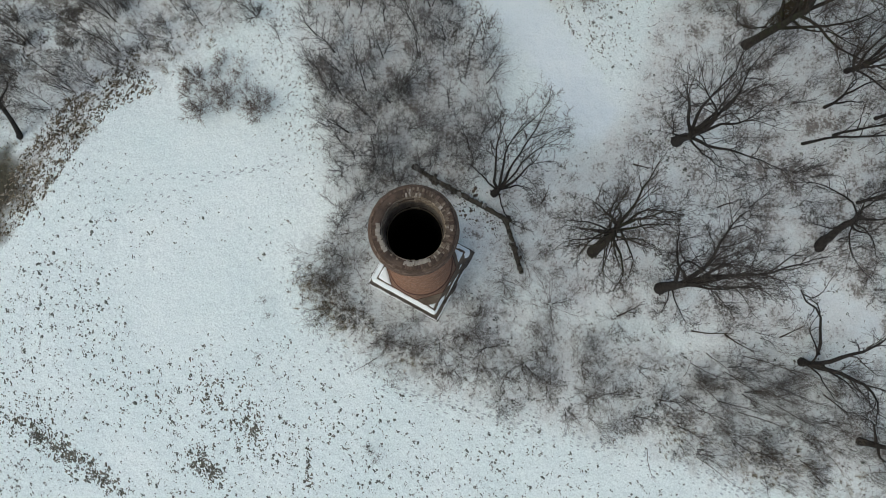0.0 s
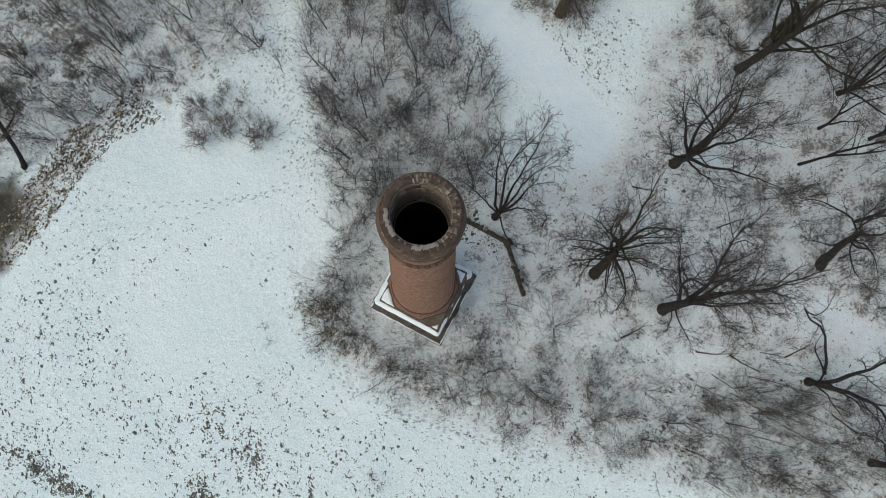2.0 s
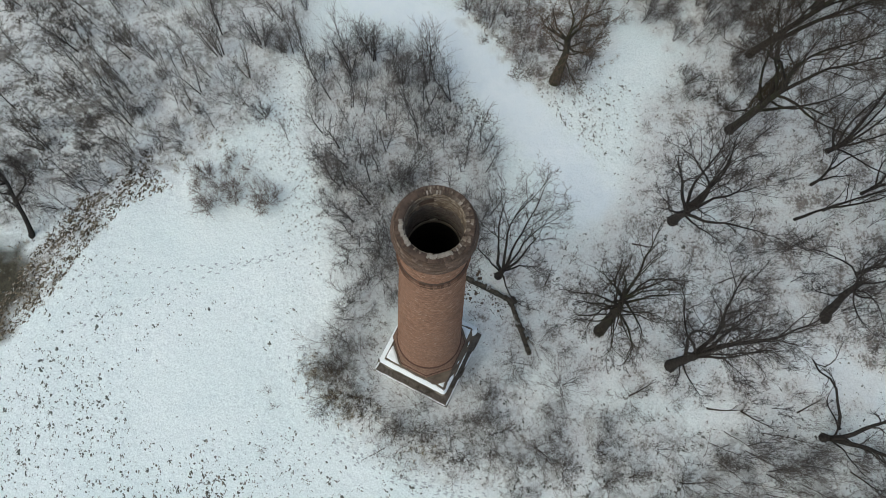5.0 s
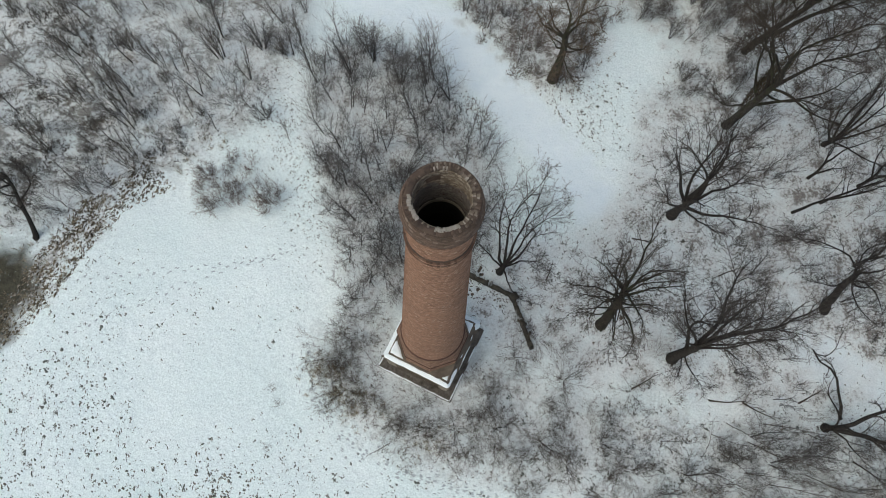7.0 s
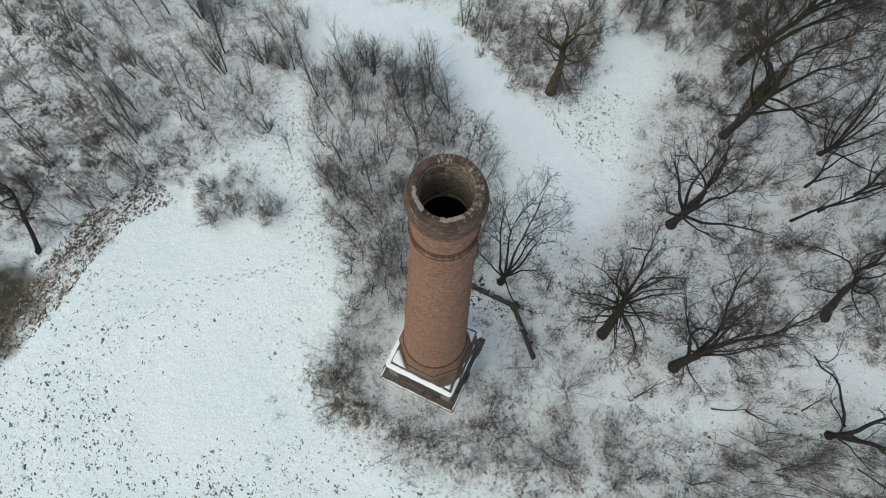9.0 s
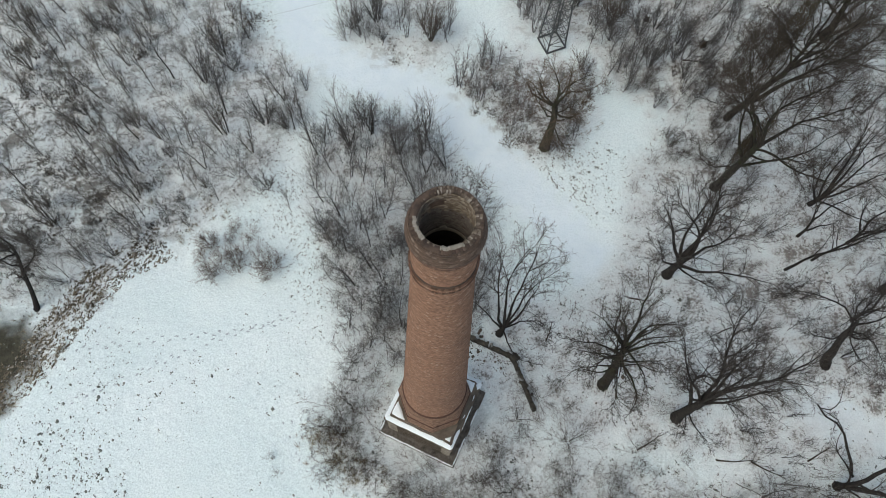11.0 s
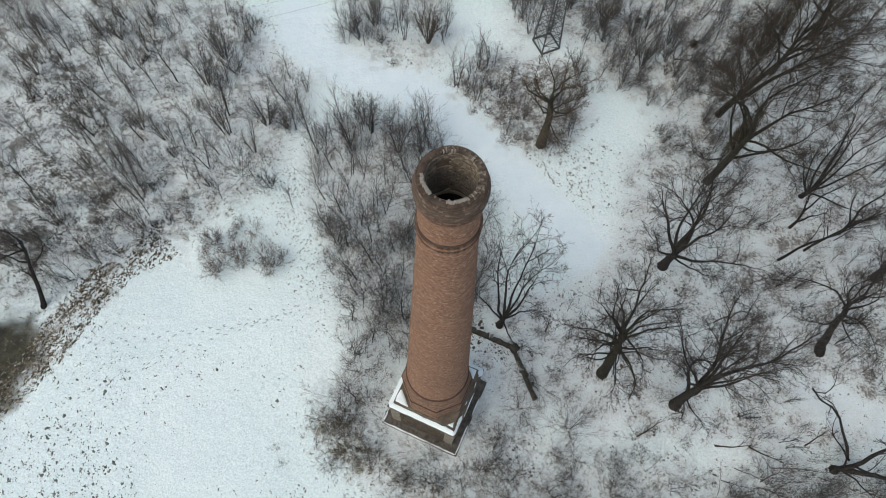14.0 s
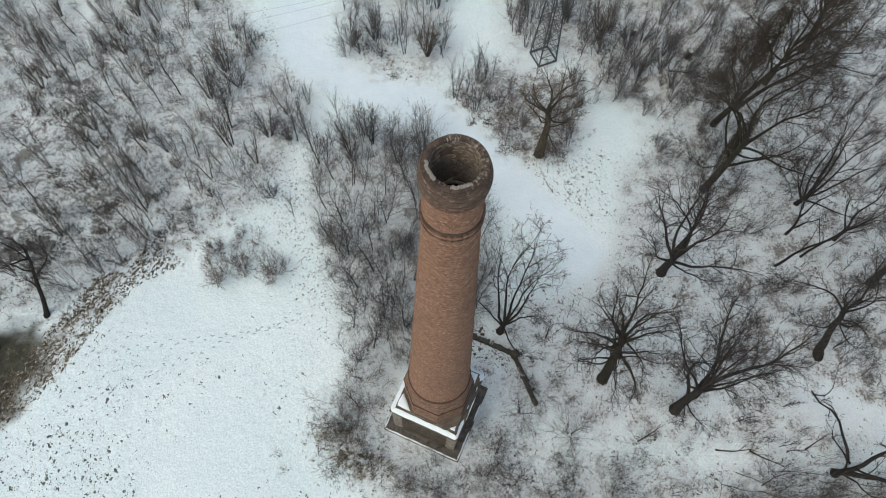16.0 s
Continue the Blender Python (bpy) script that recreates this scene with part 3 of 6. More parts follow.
tree("oak_tree", 24.85, 17.75, 23.0, 5.8, [(0.45, 175, 18, 6.0, 0.20), (0.5, -5, 14, 8.5, 0.34), (0.62, 120, 48, 9.5, 0.34), (0.72, 70, 58, 10.0, 0.40), (0.8, 20, 50, 9.5, 0.40), (0.85, -30, 40, 8.5, 0.30), (0.9, 150, 50, 8.0, 0.28), (0.95, 95, 64, 10.0, 0.36),
     (0.55, 40, 34, 7.5, 0.26), (0.75, -60, 30, 7.0, 0.24)],
     17, "tall bare oak with a mossy brown trunk", M_MOSSY, M_BROWN, 9.5, 0.38, (0.07, -0.10), wind=0.19, dense=1.45, leader=0.85)
tree("oak_tree", 27.40, 24.60, 20.5, 5.0, [(0.28, -8, 64, 14.0, 0.66), (0.42, 178, 10, 5.5, 0.20), (0.6, 60, 40, 7.0, 0.28), (0.7, 150, 38, 6.0, 0.24), (0.8, 10, 46, 7.5, 0.30), (0.9, 95, 52, 7.5, 0.30), (0.95, -50, 44, 7.0, 0.28), (1.0, 40, 60, 8.0, 0.34)],
     18, "tall bare oak with two long slanting stems", M_MOSSY, M_BROWN, 10.0, 0.31, (0.10, -0.15), wind=0.17, dense=1.45, leader=0.9)
tree("ash_tree", 32.80, 15.90, 13.0, 3.2, [(0.4, 140, 56, 8.0, 0.42), (0.5, 100, 66, 9.0, 0.46), (0.6, 60, 72, 10.0, 0.50), (0.7, 20, 66, 9.5, 0.46), (0.8, -20, 58, 8.5, 0.42), (0.45, -50, 48, 7.0, 0.36), (0.9, 80, 58, 8.5, 0.40), (0.95, 0, 76, 10.0, 0.46), (0.55, 175, 46, 6.5, 0.34)],
     19, "bare tree with a fan of thin rising stems", M_OAK, M_TWIG, 2.2, 0.24, (0.05, 0.0), wind=0.09, dense=0.55)
tree("ash_tree", 29.20, 10.10, 14.5, 2.4, [(0.45, 60, 62, 4.0, 0.40), (0.6, -30, 58, 3.6, 0.36), (0.75, 140, 60, 3.4, 0.34), (0.85, 20, 66, 3.6, 0.36)], 20, "thin leaning bare tree with a long stem", M_OAK, M_TWIG, 8.5, 0.115, (0.05, -0.03), wind=0.1, dense=0.5, leader=0.9)
tree("ash_tree", 31.60, 10.80, 13.0, 2.4, [(0.35, 100, 60, 4.2, 0.40), (0.55, 10, 60, 4.4, 0.40), (0.7, -60, 56, 3.6, 0.34), (0.85, 150, 62, 3.6, 0.34)], 120, "thin leaning bare tree with a long stem", M_OAK, M_TWIG, 8.0, 0.105, (0.08, -0.02), wind=0.1, dense=0.5, leader=0.9)
tree("oak_tree", 33.30, -12.50, 9.0, 3.2, 6, 21, OAK_LABEL, M_OAK, M_TWIG, 3.0, 0.30, (0.05, 0.0), 20)
tree("pollard_willow", 10.75, 22.2, 11.0, 4.5, [(0.97, 160, 34, 4.4, 0.24), (0.9, 20, 32, 4.2, 0.24), (1.0, 95, 50, 4.6, 0.28), (0.98, 60, 34, 4.4, 0.24), (0.95, 120, 38, 4.4, 0.24), (0.8, -30, 20, 3.8, 0.18), (0.75, 200, 16, 4.2, 0.18), (0.85, -70, 18, 3.4, 0.22), (0.7, 100, 16, 3.6, 0.18),
     (0.65, 0, 2, 3.4, 0.17), (0.6, 230, 0, 3.6, 0.17), (0.92, 250, 26, 3.4, 0.24), (1.0, 0, 60, 4.2, 0.28), (0.99, 190, 55, 4.2, 0.28), (0.55, -45, -6, 3.2, 0.15)],
     22, "pollard willow with a thick mossy trunk and brown twigs", M_POLLARD, M_WILLOW, 6.4, 0.44, (0.0, 0.05), wind=0.25, dense=0.95)
tree("alder_tree", -30.25, 9.28, 11.0, 3.0, 9, 23, "leaning bare tree at the edge of a wet hollow", M_OAK, M_TWIG, 7.5, 0.20, (0.06, 0.55), 20, 0.35, 0.4, 0.07, dense=0.9, leader=0.8)
tree("alder_tree", -33.8, 7.0, 9.0, 2.8, 6, 24, "dark bare tree over a wet hollow", M_OAK, M_TWIG, 5.0, 0.20, (0.05, 0.4), 20, 0.3, 0.4, 0.08)
tree("oak_tree", 36.8, 8.0, 13.0, 3.8, 8, 25, OAK_LABEL, M_OAK, M_TWIG, 4.0, 0.38)
tree("ash_tree", 33.4, 5.6, 11.0, 1.9, 5, 28, "thin bare tree standing among oaks", M_OAK, M_TWIG, 3.0, 0.15, (0.02, 0.0), 60, 0.2, 0.6, wind=0.12, dense=0.55)
tree("ash_tree", 35.0, 12.2, 12.0, 2.2, 5, 29, "thin bare tree standing among oaks", M_OAK, M_TWIG, 3.0, 0.16, (0.02, 0.0), 60, 0.2, 0.6, wind=0.12, dense=0.55)
tree("ash_tree", 31.0, 13.0, 11.0, 1.8, 4, 30, "thin bare tree standing among oaks", M_OAK, M_TWIG, 3.0, 0.14, (0.04, 0.0), 64, 0.2, 0.6, wind=0.12, dense=0.55)
tree("oak_tree", 33.6, 29.0, 17.0, 4.8, 12, 31, OAK_LABEL, M_MOSSY, M_BROWN, 5.0, 0.24, dense=1.2, leader=0.8)
tree("oak_tree", 38.5, 33.0, 17.0, 4.6, 9, 27, OAK_LABEL, M_MOSSY, M_BROWN, 6.0, 0.40, dense=1.2)


def sapling_arrays(seed, height):
    rng = random.Random(seed)
    out = []
    sprout(out, rng, Vector((0, 0, -0.08)), Vector((rng.uniform(-0.12, 0.12), rng.uniform(-0.12, 0.12), 1)).normalized(), height, 0.012 + 0.008 * height, 0, SAPLING)
    return tubes(lines_of(out, (0,), 4)), tubes(lines_of(out, (1, 2), 1))


def bush_arrays(seed, height, stems, slant=(0.1, 0.8)):
    rng = random.Random(seed)
    out = []
    for _ in range(stems):
        a, lean = rng.uniform(0, 6.28), rng.uniform(*slant)
        foot = Vector((0.16 * math.cos(a), 0.16 * math.sin(a), -0.06))
        sprout(out, rng, foot, Vector((lean * math.cos(a), lean * math.sin(a), 1)).normalized(), height * rng.uniform(0.7, 1.1), 0.014, 0, BUSH)
    return tubes(lines_of(out, (0,), 3)), tubes(lines_of(out, (1, 2), 1))


def vase_arrays(seed, height, stems, spread=0.42, slope=(0.0, 0.0)):
    """A tall shrub of many nearly straight stems from one stool."""
    rng = random.Random(seed)
    out = []
    for _ in range(stems):
        a, lean = rng.uniform(0, 6.28), spread * math.sqrt(rng.uniform(0.02, 1.0))
        foot = Vector((0.14 * math.cos(a), 0.14 * math.sin(a), -0.06))
        sprout(out, rng, foot, Vector((lean * math.cos(a) + slope[0], lean * math.sin(a) + slope[1], 1)).normalized(), height * rng.uniform(0.65, 1.1), 0.020 + 0.003 * height, 0, VASE)
    stems = lines_of(out, (0,), 4)
    return tubes(stems), tubes(lines_of(out, (1, 2), 1)), [tubes([one]) for one in stems]


def young_arrays(seed, height, trunks=1):
    """A young tree with one or more thin trunks and a rising crown of fine twigs."""
    rng = random.Random(seed)
    out = []
    for i in range(trunks):
        a, lean = rng.uniform(0, 6.28), rng.uniform(0.03, 0.14) + 0.14 * (trunks > 1)
        sprout(out, rng, Vector((0.08 * math.cos(a), 0.08 * math.sin(a), -0.08)), Vector((lean * math.cos(a), lean * math.sin(a), 1)).normalized(), height * rng.uniform(0.8, 1.05), (0.020 + 0.0075 * height) * (0.62 if trunks > 2 else 1.0), 0, YOUNG)
    trunk_lines = lines_of(out, (0,), 5)
    return tubes(trunk_lines), tubes(lines_of(out, (1,), 3) + lines_of(out, (2, 3), 1)), [tubes([one]) for one in trunk_lines]


def fine_arrays(seed, height, stems):
    """A loose tuft of thin suckers, each with a few twigs."""
    rng = random.Random(seed)
    out = []
    for _ in range(stems):
        a, far, lean = rng.uniform(0, 6.28), 0.7 * math.sqrt(rng.random()), rng.uniform(0.0, 0.5)
        sprout(out, rng, Vector((far * math.cos(a), far * math.sin(a), -0.06)), Vector((lean * math.cos(a * 3), lean * math.sin(a * 3), 1)).normalized(), height * rng.uniform(0.5, 1.15), 0.0135, 0, dict(BUSH, many=(5, 2, 0), least=0.009))
    return tubes(lines_of(out, (0, 1, 2), 1)), tubes([([Vector((0, 0, -0.1)), Vector((0, 0, 0.1))], [0.004, 0], 1)])


def pole_arrays(seed, height):
    """A thin straight sapling that leans away from the wood."""
    rng = random.Random(seed)
    out = []
    way = Vector((rng.uniform(0.1, 0.4), rng.uniform(-0.75, -0.3), 1)).normalized()
    sprout(out, rng, Vector((0, 0, -0.08)), way, height, 0.036, 0, dict(SAPLING, wobble=(0.10, 0.12, 0.12), many=(12, 4, 0), angle=(26, 30, 0), ratio=(0.24, 0.4, 0)))
    return tubes(lines_of(out, (0,), 5)), tubes(lines_of(out, (1, 2), 1))


VASES = [vase_arrays(260 + i, h, k, w) for i, (h, k, w) in enumerate(((2.6, 11, 0.5), (3.2, 13, 0.45), (3.8, 14, 0.4), (2.2, 10, 0.55), (4.4, 12, 0.35)))]
WHIPS = [vase_arrays(310 + i, h, k, 0.2) for i, (h, k) in enumerate(((4.4, 4), (5.2, 5), (5.8, 3), (4.8, 6)))]
POLES = [pole_arrays(290 + i, h) for i, h in enumerate((3.8, 4.6, 5.4))]
SAPLINGS = [sapling_arrays(100 + i, h) for i, h in enumerate((3.2, 3.8, 4.4, 5.0, 4.0, 5.6))]
BUSHES = [bush_arrays(200 + i, h, k) for i, (h, k) in enumerate(((1.6, 8), (2.0, 9), (2.5, 10), (1.8, 7), (3.0, 9)))]


OPENS = [bush_arrays(370 + i, h, k, (0.25, 1.5)) for i, (h, k) in enumerate(((2.2, 8), (2.6, 7), (1.9, 9), (2.9, 6), (2.4, 10)))]
YOUNGS = [young_arrays(320 + i, h, k) for i, (h, k) in enumerate(((5.0, 1), (5.8, 1), (6.4, 1), (5.2, 2), (5.6, 3), (4.6, 1)))]
FINES = [fine_arrays(340 + i, h, k) for i, (h, k) in enumerate(((1.5, 12), (1.9, 12), (2.3, 10), (1.2, 14)))]


def scattered(rng, poly, per_area):
    """Random places in a polygon, so many for each square metre."""
    xs, ys = [p[0] for p in poly], [p[1] for p in poly]
    many = int((max(xs) - min(xs)) * (max(ys) - min(ys)) * per_area)
    px, py = rng.uniform(min(xs), max(xs), many), rng.uniform(min(ys), max(ys), many)
    c, d = math.cos(radians(62.3)), math.sin(radians(62.3))
    keep = inside(px, py, poly) & (segment_gap(px, py, ROAD) > 2.6) & (np.maximum(abs(c * px + d * py), abs(c * py - d * px)) > 3.3)
    keep &= segment_gap(px, py, TRACK) > 1.1
    keep &= (np.hypot(px - 12.2, py - 31.6) > 3.0) & ~inside(px, py, CLEARING)
    return np.stack([px, py], 1)[keep]


def brush(name, label, spots, kinds, material, low, high, seed):
    """Undergrowth joined into one mesh."""
    rng = np.random.default_rng(seed)
    pieces = []
    for x, y in spots:
        stem, twig = kinds[rng.integers(len(kinds))][:2]
        a, s = rng.uniform(0, 6.28), rng.uniform(low, high)
        turn = np.array([[math.cos(a), -math.sin(a), 0], [math.sin(a), math.cos(a), 0], [0, 0, 1]]) * s
        for v, q, t in (stem, twig):
            pieces.append((v @ turn.T + (x, y, ground_height(x, y)), q, t))
    tagged(new(name, grown(name, merged(pieces), material)), label, "undergrowth", kind="stuff")


rs = np.random.default_rng(5)
brush("thicket", "dense thicket of thin grey saplings in snow", np.concatenate([scattered(rs, THICKET, 0.30), scattered(rs, [(-8.2, 11.0), (-3.6, 10.0), (-3.2, 2.0), (-6.8, 0.5), (-7.0, 5.0)], 0.5)]), SAPLINGS, M_GREY, 0.6, 1.05, 1)
brush("thicket_suckers", "haze of fine grey suckers between the saplings", np.concatenate([scattered(rs, THICKET, 0.36), scattered(rs, [(-8.0, 12.0), (-3.5, 14.5), (3.2, 10.0), (3.0, 5.0), (-3.0, 3.4), (-6.6, 5.4)], 0.25)]), FINES, M_GREY, 0.8, 1.3, 9)
brush("scrub", "tangled grey-brown scrub in snow", scattered(rs, SCRUB_NW, 0.26), SAPLINGS * 3 + WHIPS * 3 + VASES[:3] + BUSHES[:2] + YOUNGS[:2], M_STEM, 0.55, 1.0, 2)
brush("scrub_suckers", "fine grey suckers and brambles in snow", scattered(rs, SCRUB_NW, 0.16), FINES, M_GREY, 0.7, 1.2, 10)
brush("belt_scrub", "brown shrubs along the edge of the wood", np.concatenate([scattered(rs, BELT, 0.07), scattered(rs, BELT_EDGE, 0.06), scattered(rs, SOUTH_EAST, 0.10)]), SAPLINGS[:3] + OPENS + POLES, M_SHRUB, 0.45, 0.9, 3)
brush("belt_suckers", "haze of thin grey-brown twigs along the wood's edge", np.concatenate([scattered(rs, BELT, 0.17), scattered(rs, BELT_EDGE, 0.12), scattered(rs, SOUTH_EAST, 0.42)]), FINES, M_STEM, 0.7, 1.2, 11)
brush("wood_undergrowth", "low twiggy undergrowth below the oaks", scattered(rs, WOOD, 0.12), BUSHES[:1] + SAPLINGS[:1] + FINES * 2, M_SHRUB, 0.35, 0.8, 4)
brush("east_undergrowth", "thin brown saplings and brambles between the oaks", scattered(rs, EAST, 0.25), SAPLINGS + WHIPS[:2] + FINES[:2], M_DARKSTEM, 0.45, 0.9, 7)
brush("far_scrub", "bare scrub beside the snowy road", np.concatenate([scattered(rs, SCRUB_NE, 0.32), scattered(rs, SCRUB_WILLOW, 0.36), scattered(rs, SCRUB_E, 0.54)]),
      SAPLINGS * 2 + WHIPS * 2 + VASES[:2] + FINES[:2], M_GREY, 0.5, 1.0, 5)
brush("willow_scrub", "purple-brown scrub round a pollard willow", np.concatenate([scattered(rs, SCRUB_WILLOW, 0.10), scattered(rs, [(7.0, 23.4), (5.6, 27.0), (9.4, 27.6), (13.6, 25.0), (12.6, 21.8), (9.2, 21.2)], 0.55), scattered(rs, [(3.6, 27.6), (5.0, 30.6), (10.0, 30.0), (9.6, 26.0), (7.2, 24.0)], 0.45)]), BUSHES + FINES, M_RED, 0.45, 0.9, 6)
brush("oak_scrub", "thin grey scrub between the road and the tall oaks", np.concatenate([scattered(rs, [(18.7, 29.8), (20.1, 25.1), (21.8, 24.0), (19.9, 20.9), (24.1, 19.4), (28.6, 22.0), (28.5, 29.6)], 0.45), scattered(rs, [(12.2, 21.4), (15.6, 23.0), (17.0, 29.0), (13.4, 30.0), (12.0, 26.0)], 0.45)]), BUSHES + VASES[:1] + SAPLINGS[:2], M_STEM, 0.4, 0.85, 8)


def plant(kind, arrays, material, label, group, wood=None):
    """A shrub or sapling with its parts, still at the origin."""
    root = new(kind)
    if len(arrays) > 2:
        for stem in arrays[2]:
            part_of("stem", grown("stem", stem, wood or material), root)
    else:
        part_of("woody_base" if kind == "shrub" else "trunk", grown("trunk", arrays[0], material), root)
    part_of("crown", grown("crown", arrays[1], material), root)
    return tagged(root, label, kind, group)


def planting(models, spots, seed, low, high, turn=360):
    """Copies of the models at the given places; the last model of each goes to its own place."""
    rng = random.Random(seed)
    used = set()
    for i, (x, y) in enumerate(spots):
        m = models[i % len(models)]
        s = rng.uniform(low, high)
        at = pose(x, y, ground_height(x, y), 0, 0, rng.uniform(0, turn))
        if m.name not in used:
            used.add(m.name)
            m.matrix_basis = at @ Matrix.Diagonal((s, s, s, 1))
        else:
            c = copy_thing(m, at)
            c.scale = (s, s, s)


RED_SPOTS = [(-15.1, 12.6), (-12.3, 11.8), (-17.0, 11.4), (-17.2, 14.0), (-16.2, 13.2), (-13.4, 12.9), (-15.8, 14.6), (-14.6, 13.6), (-16.4, 12.2), (-15.4, 15.6), (-14.0, 14.8), (-11.6, 12.6), (-17.8, 12.8), (-13.0, 11.0), (-15.0, 11.6)]
GREY_SPOTS = [(-13.5, 18.8), (-11.2, 24.8), (-13.4, 25.5), (-16.7, 36.6), (-17.8, 32.8), (-16.3, 34.1), (-6.3, 34.3), (-4.9, 34.6), (-2.2, 35.5), (-15.5, 20.3), (-19.3, 17.2),
              (-25.0, 19.7), (-24.7, 13.3), (-30.7, 35.5), (-28.1, 36.1), (-23.9, 36.6), (-22.2, 35.1), (-35.6, 36.4), (21.7, 30.2), (26.9, 28.6), (17.3, 35.3), (20.9, 35.9)]
BROWN_SPOTS = [(8.0, 0.6), (9.8, -2.7), (3.7, -5.0), (4.4, -7.3), (7.5, -7.1), (14.3, -9.5), (16.9, -9.5), (18.2, -9.7), (3.9, -3.6), (23.8, -7.5), (21.6, -10.5), (7.9, -6.4),
               (-6.1, -1.2), (-5.0, 0.1), (-8.0, -1.8), (-5.0, -3.4), (1.6, -5.9), (-0.9, -6.1), (5.0, -5.6), (6.4, -1.0), (12.9, -8.9), (11.8, -7.0), (26.7, -12.9), (32.4, -9.9), (8.1, 0.5), (7.6, 4.3),
               (9.5, 10.3), (14.8, -3.7), (-7.0, 0.8), (-6.6, -2.8), (-7.4, -0.6), (27.6, -14.9)]
YOUNG_SPOTS = [(-2.2, 22.2), (-4.4, 24.4), (0.1, 21.8), (-4.4, 13.4), (-6.0, 19.8), (-3.1, 16.3), (-11.0, 17.0), (2.8, 14.3), (1.0, 25.0), (-6.8, 25.6), (-8.2, 23.0), (-0.6, 18.0), (2.6, 10.4),
               (-2.8, 9.4), (-5.2, 8.2), (23.3, -7.1), (25.0, -9.0), (27.0, -8.6), (22.6, -9.6), (-20.0, 20.2), (-27.0, 22.0), (-33.0, 20.0), (-25.5, 29.0)]
planting([plant("shrub", bush_arrays(230 + i, 1.7, 26, (0.1, 0.9)), M_RED, "dense reddish-brown bare shrub standing alone in snow", "shrubs in the snow") for i in range(3)], RED_SPOTS[:4], 31, 0.95, 1.3)
planting([plant("shrub", bush_arrays(233 + i, h, k), M_RED, "loose reddish-brown bare shrub in snow", "shrubs in the snow") for i, (h, k) in enumerate(((1.3, 10), (1.5, 9), (1.0, 12)))], RED_SPOTS[4:], 41, 0.7, 1.1)
planting([plant("shrub", b, M_GREY, "grey bare shrub in snow", "shrubs in the snow") for b in BUSHES], GREY_SPOTS, 32, 1.0, 1.45)
planting([plant("shrub", b, M_SHRUB, "brown bare shrub at the wood's edge", "shrubs in the snow") for b in OPENS], BROWN_SPOTS, 33, 0.8, 1.2)
VASE_SPOTS = [(-5.8, 35.6), (-3.6, 36.4), (21.3, 30.4), (18.2, 33.6), (15.6, 38.4), (24.4, 29.0), (-13.4, 25.4), (-17.6, 33.0), (-12.9, 19.2), (-19.0, 30.0), (-29.0, 27.0),
              (-16.4, 31.2)]
WEED_SPOTS = [(-11.8, -2.7), (-11.9, -6.6), (-3.2, -13.9), (-3.7, -13.2), (-27.6, -12.3), (-11.1, -3.8)]
COPSE_SPOTS = [(-1.9, 22.0), (-4.2, 24.1), (-6.0, 23.0), (0.4, 20.1), (-8.8, 22.1), (-4.1, 16.7), (-3.1, 16.0), (-5.2, 15.2), (-6.4, 13.3), (-7.3, 13.6), (-1.6, 14.0), (-10.9, 24.8), (-5.9, 19.9), (-2.5, 12.5), (-4.3, 11.6),
               (0.6, 23.6), (2.2, 20.4), (-9.6, 23.6), (-7.6, 20.6), (-8.2, 17.6), (-6.8, 16.4), (-0.4, 16.2), (1.6, 17.6), (3.4, 15.6), (2.0, 12.2),
               (-8.0, 14.8), (-5.6, 10.2), (-3.6, 8.4), (-1.2, 10.6), (1.0, 8.6), (-6.2, 6.8), (-4.6, 5.2), (3.6, 9.0), (-2.0, 6.6), (-16.8, 26.4), (-20.4, 23.6), (-24.2, 24.4), (-21.8, 30.4), (-28.4, 25.0), (-18.2, 21.2), (-23.4, 18.2)]
STOOL_SPOTS = [(4.5, -6.9), (7.9, -7.0), (3.1, -5.1), (1.5, -5.4), (-0.6, -5.8), (4.2, -3.6), (5.1, -5.9), (8.9, -6.1), (6.3, -0.8), (9.8, -2.6), (14.3, -9.2), (18.1, -9.6), (20.9, -13.3), (16.5, -7.2), (12.2, -7.2), (10.9, -10.2), (-5.9, 0.7), (-2.8, -5.4), (6.4, -8.2), (9.6, -8.6), (12.6, -9.6), (16.2, -10.8), (2.6, -7.6), (23.6, -12.4), (26.2, -13.6), (28.8, -12.0), (19.4, -11.4), (24.4, -9.0), (30.6, -11.0)]
POLE_SPOTS = [(21.6, -6.0), (23.0, -7.4), (24.4, -6.2), (21.0, -8.2), (25.6, -8.4), (22.4, -9.6), (19.6, -9.2), (26.8, -9.8), (24.0, -10.4), (27.6, -7.0), (20.4, -6.8)]
planting([plant("shrub", b, M_GREY, "tall upright grey shrub in snow", "shrubs in the snow") for b in VASES], VASE_SPOTS, 35, 0.95, 1.25)
planting([plant("sapling", b, M_GREY, "young bare tree with thin dark rising stems", "young trees", M_DARKSTEM) for b in YOUNGS], COPSE_SPOTS, 39, 0.85, 1.15)
planting([plant("shrub", b, M_SHRUB, "tall brown bare shrub with dark stems at the wood's edge", "shrubs in the snow", M_DARKSTEM) for b in [young_arrays(380 + i, h, k) for i, (h, k) in enumerate(((3.6, 3), (4.2, 2), (3.2, 4), (3.9, 3), (3.0, 5)))]], STOOL_SPOTS, 36, 0.8, 1.1)
planting([plant("sapling", young_arrays(400 + i, 5.4, k), M_GREY, "full young bare tree at the end of the thicket", "young trees", M_DARKSTEM) for i, k in enumerate((4, 5))], [(-1.9, 22.0), (-4.1, 24.2), (-6.1, 23.0), (0.3, 22.0)], 42, 0.95, 1.1)
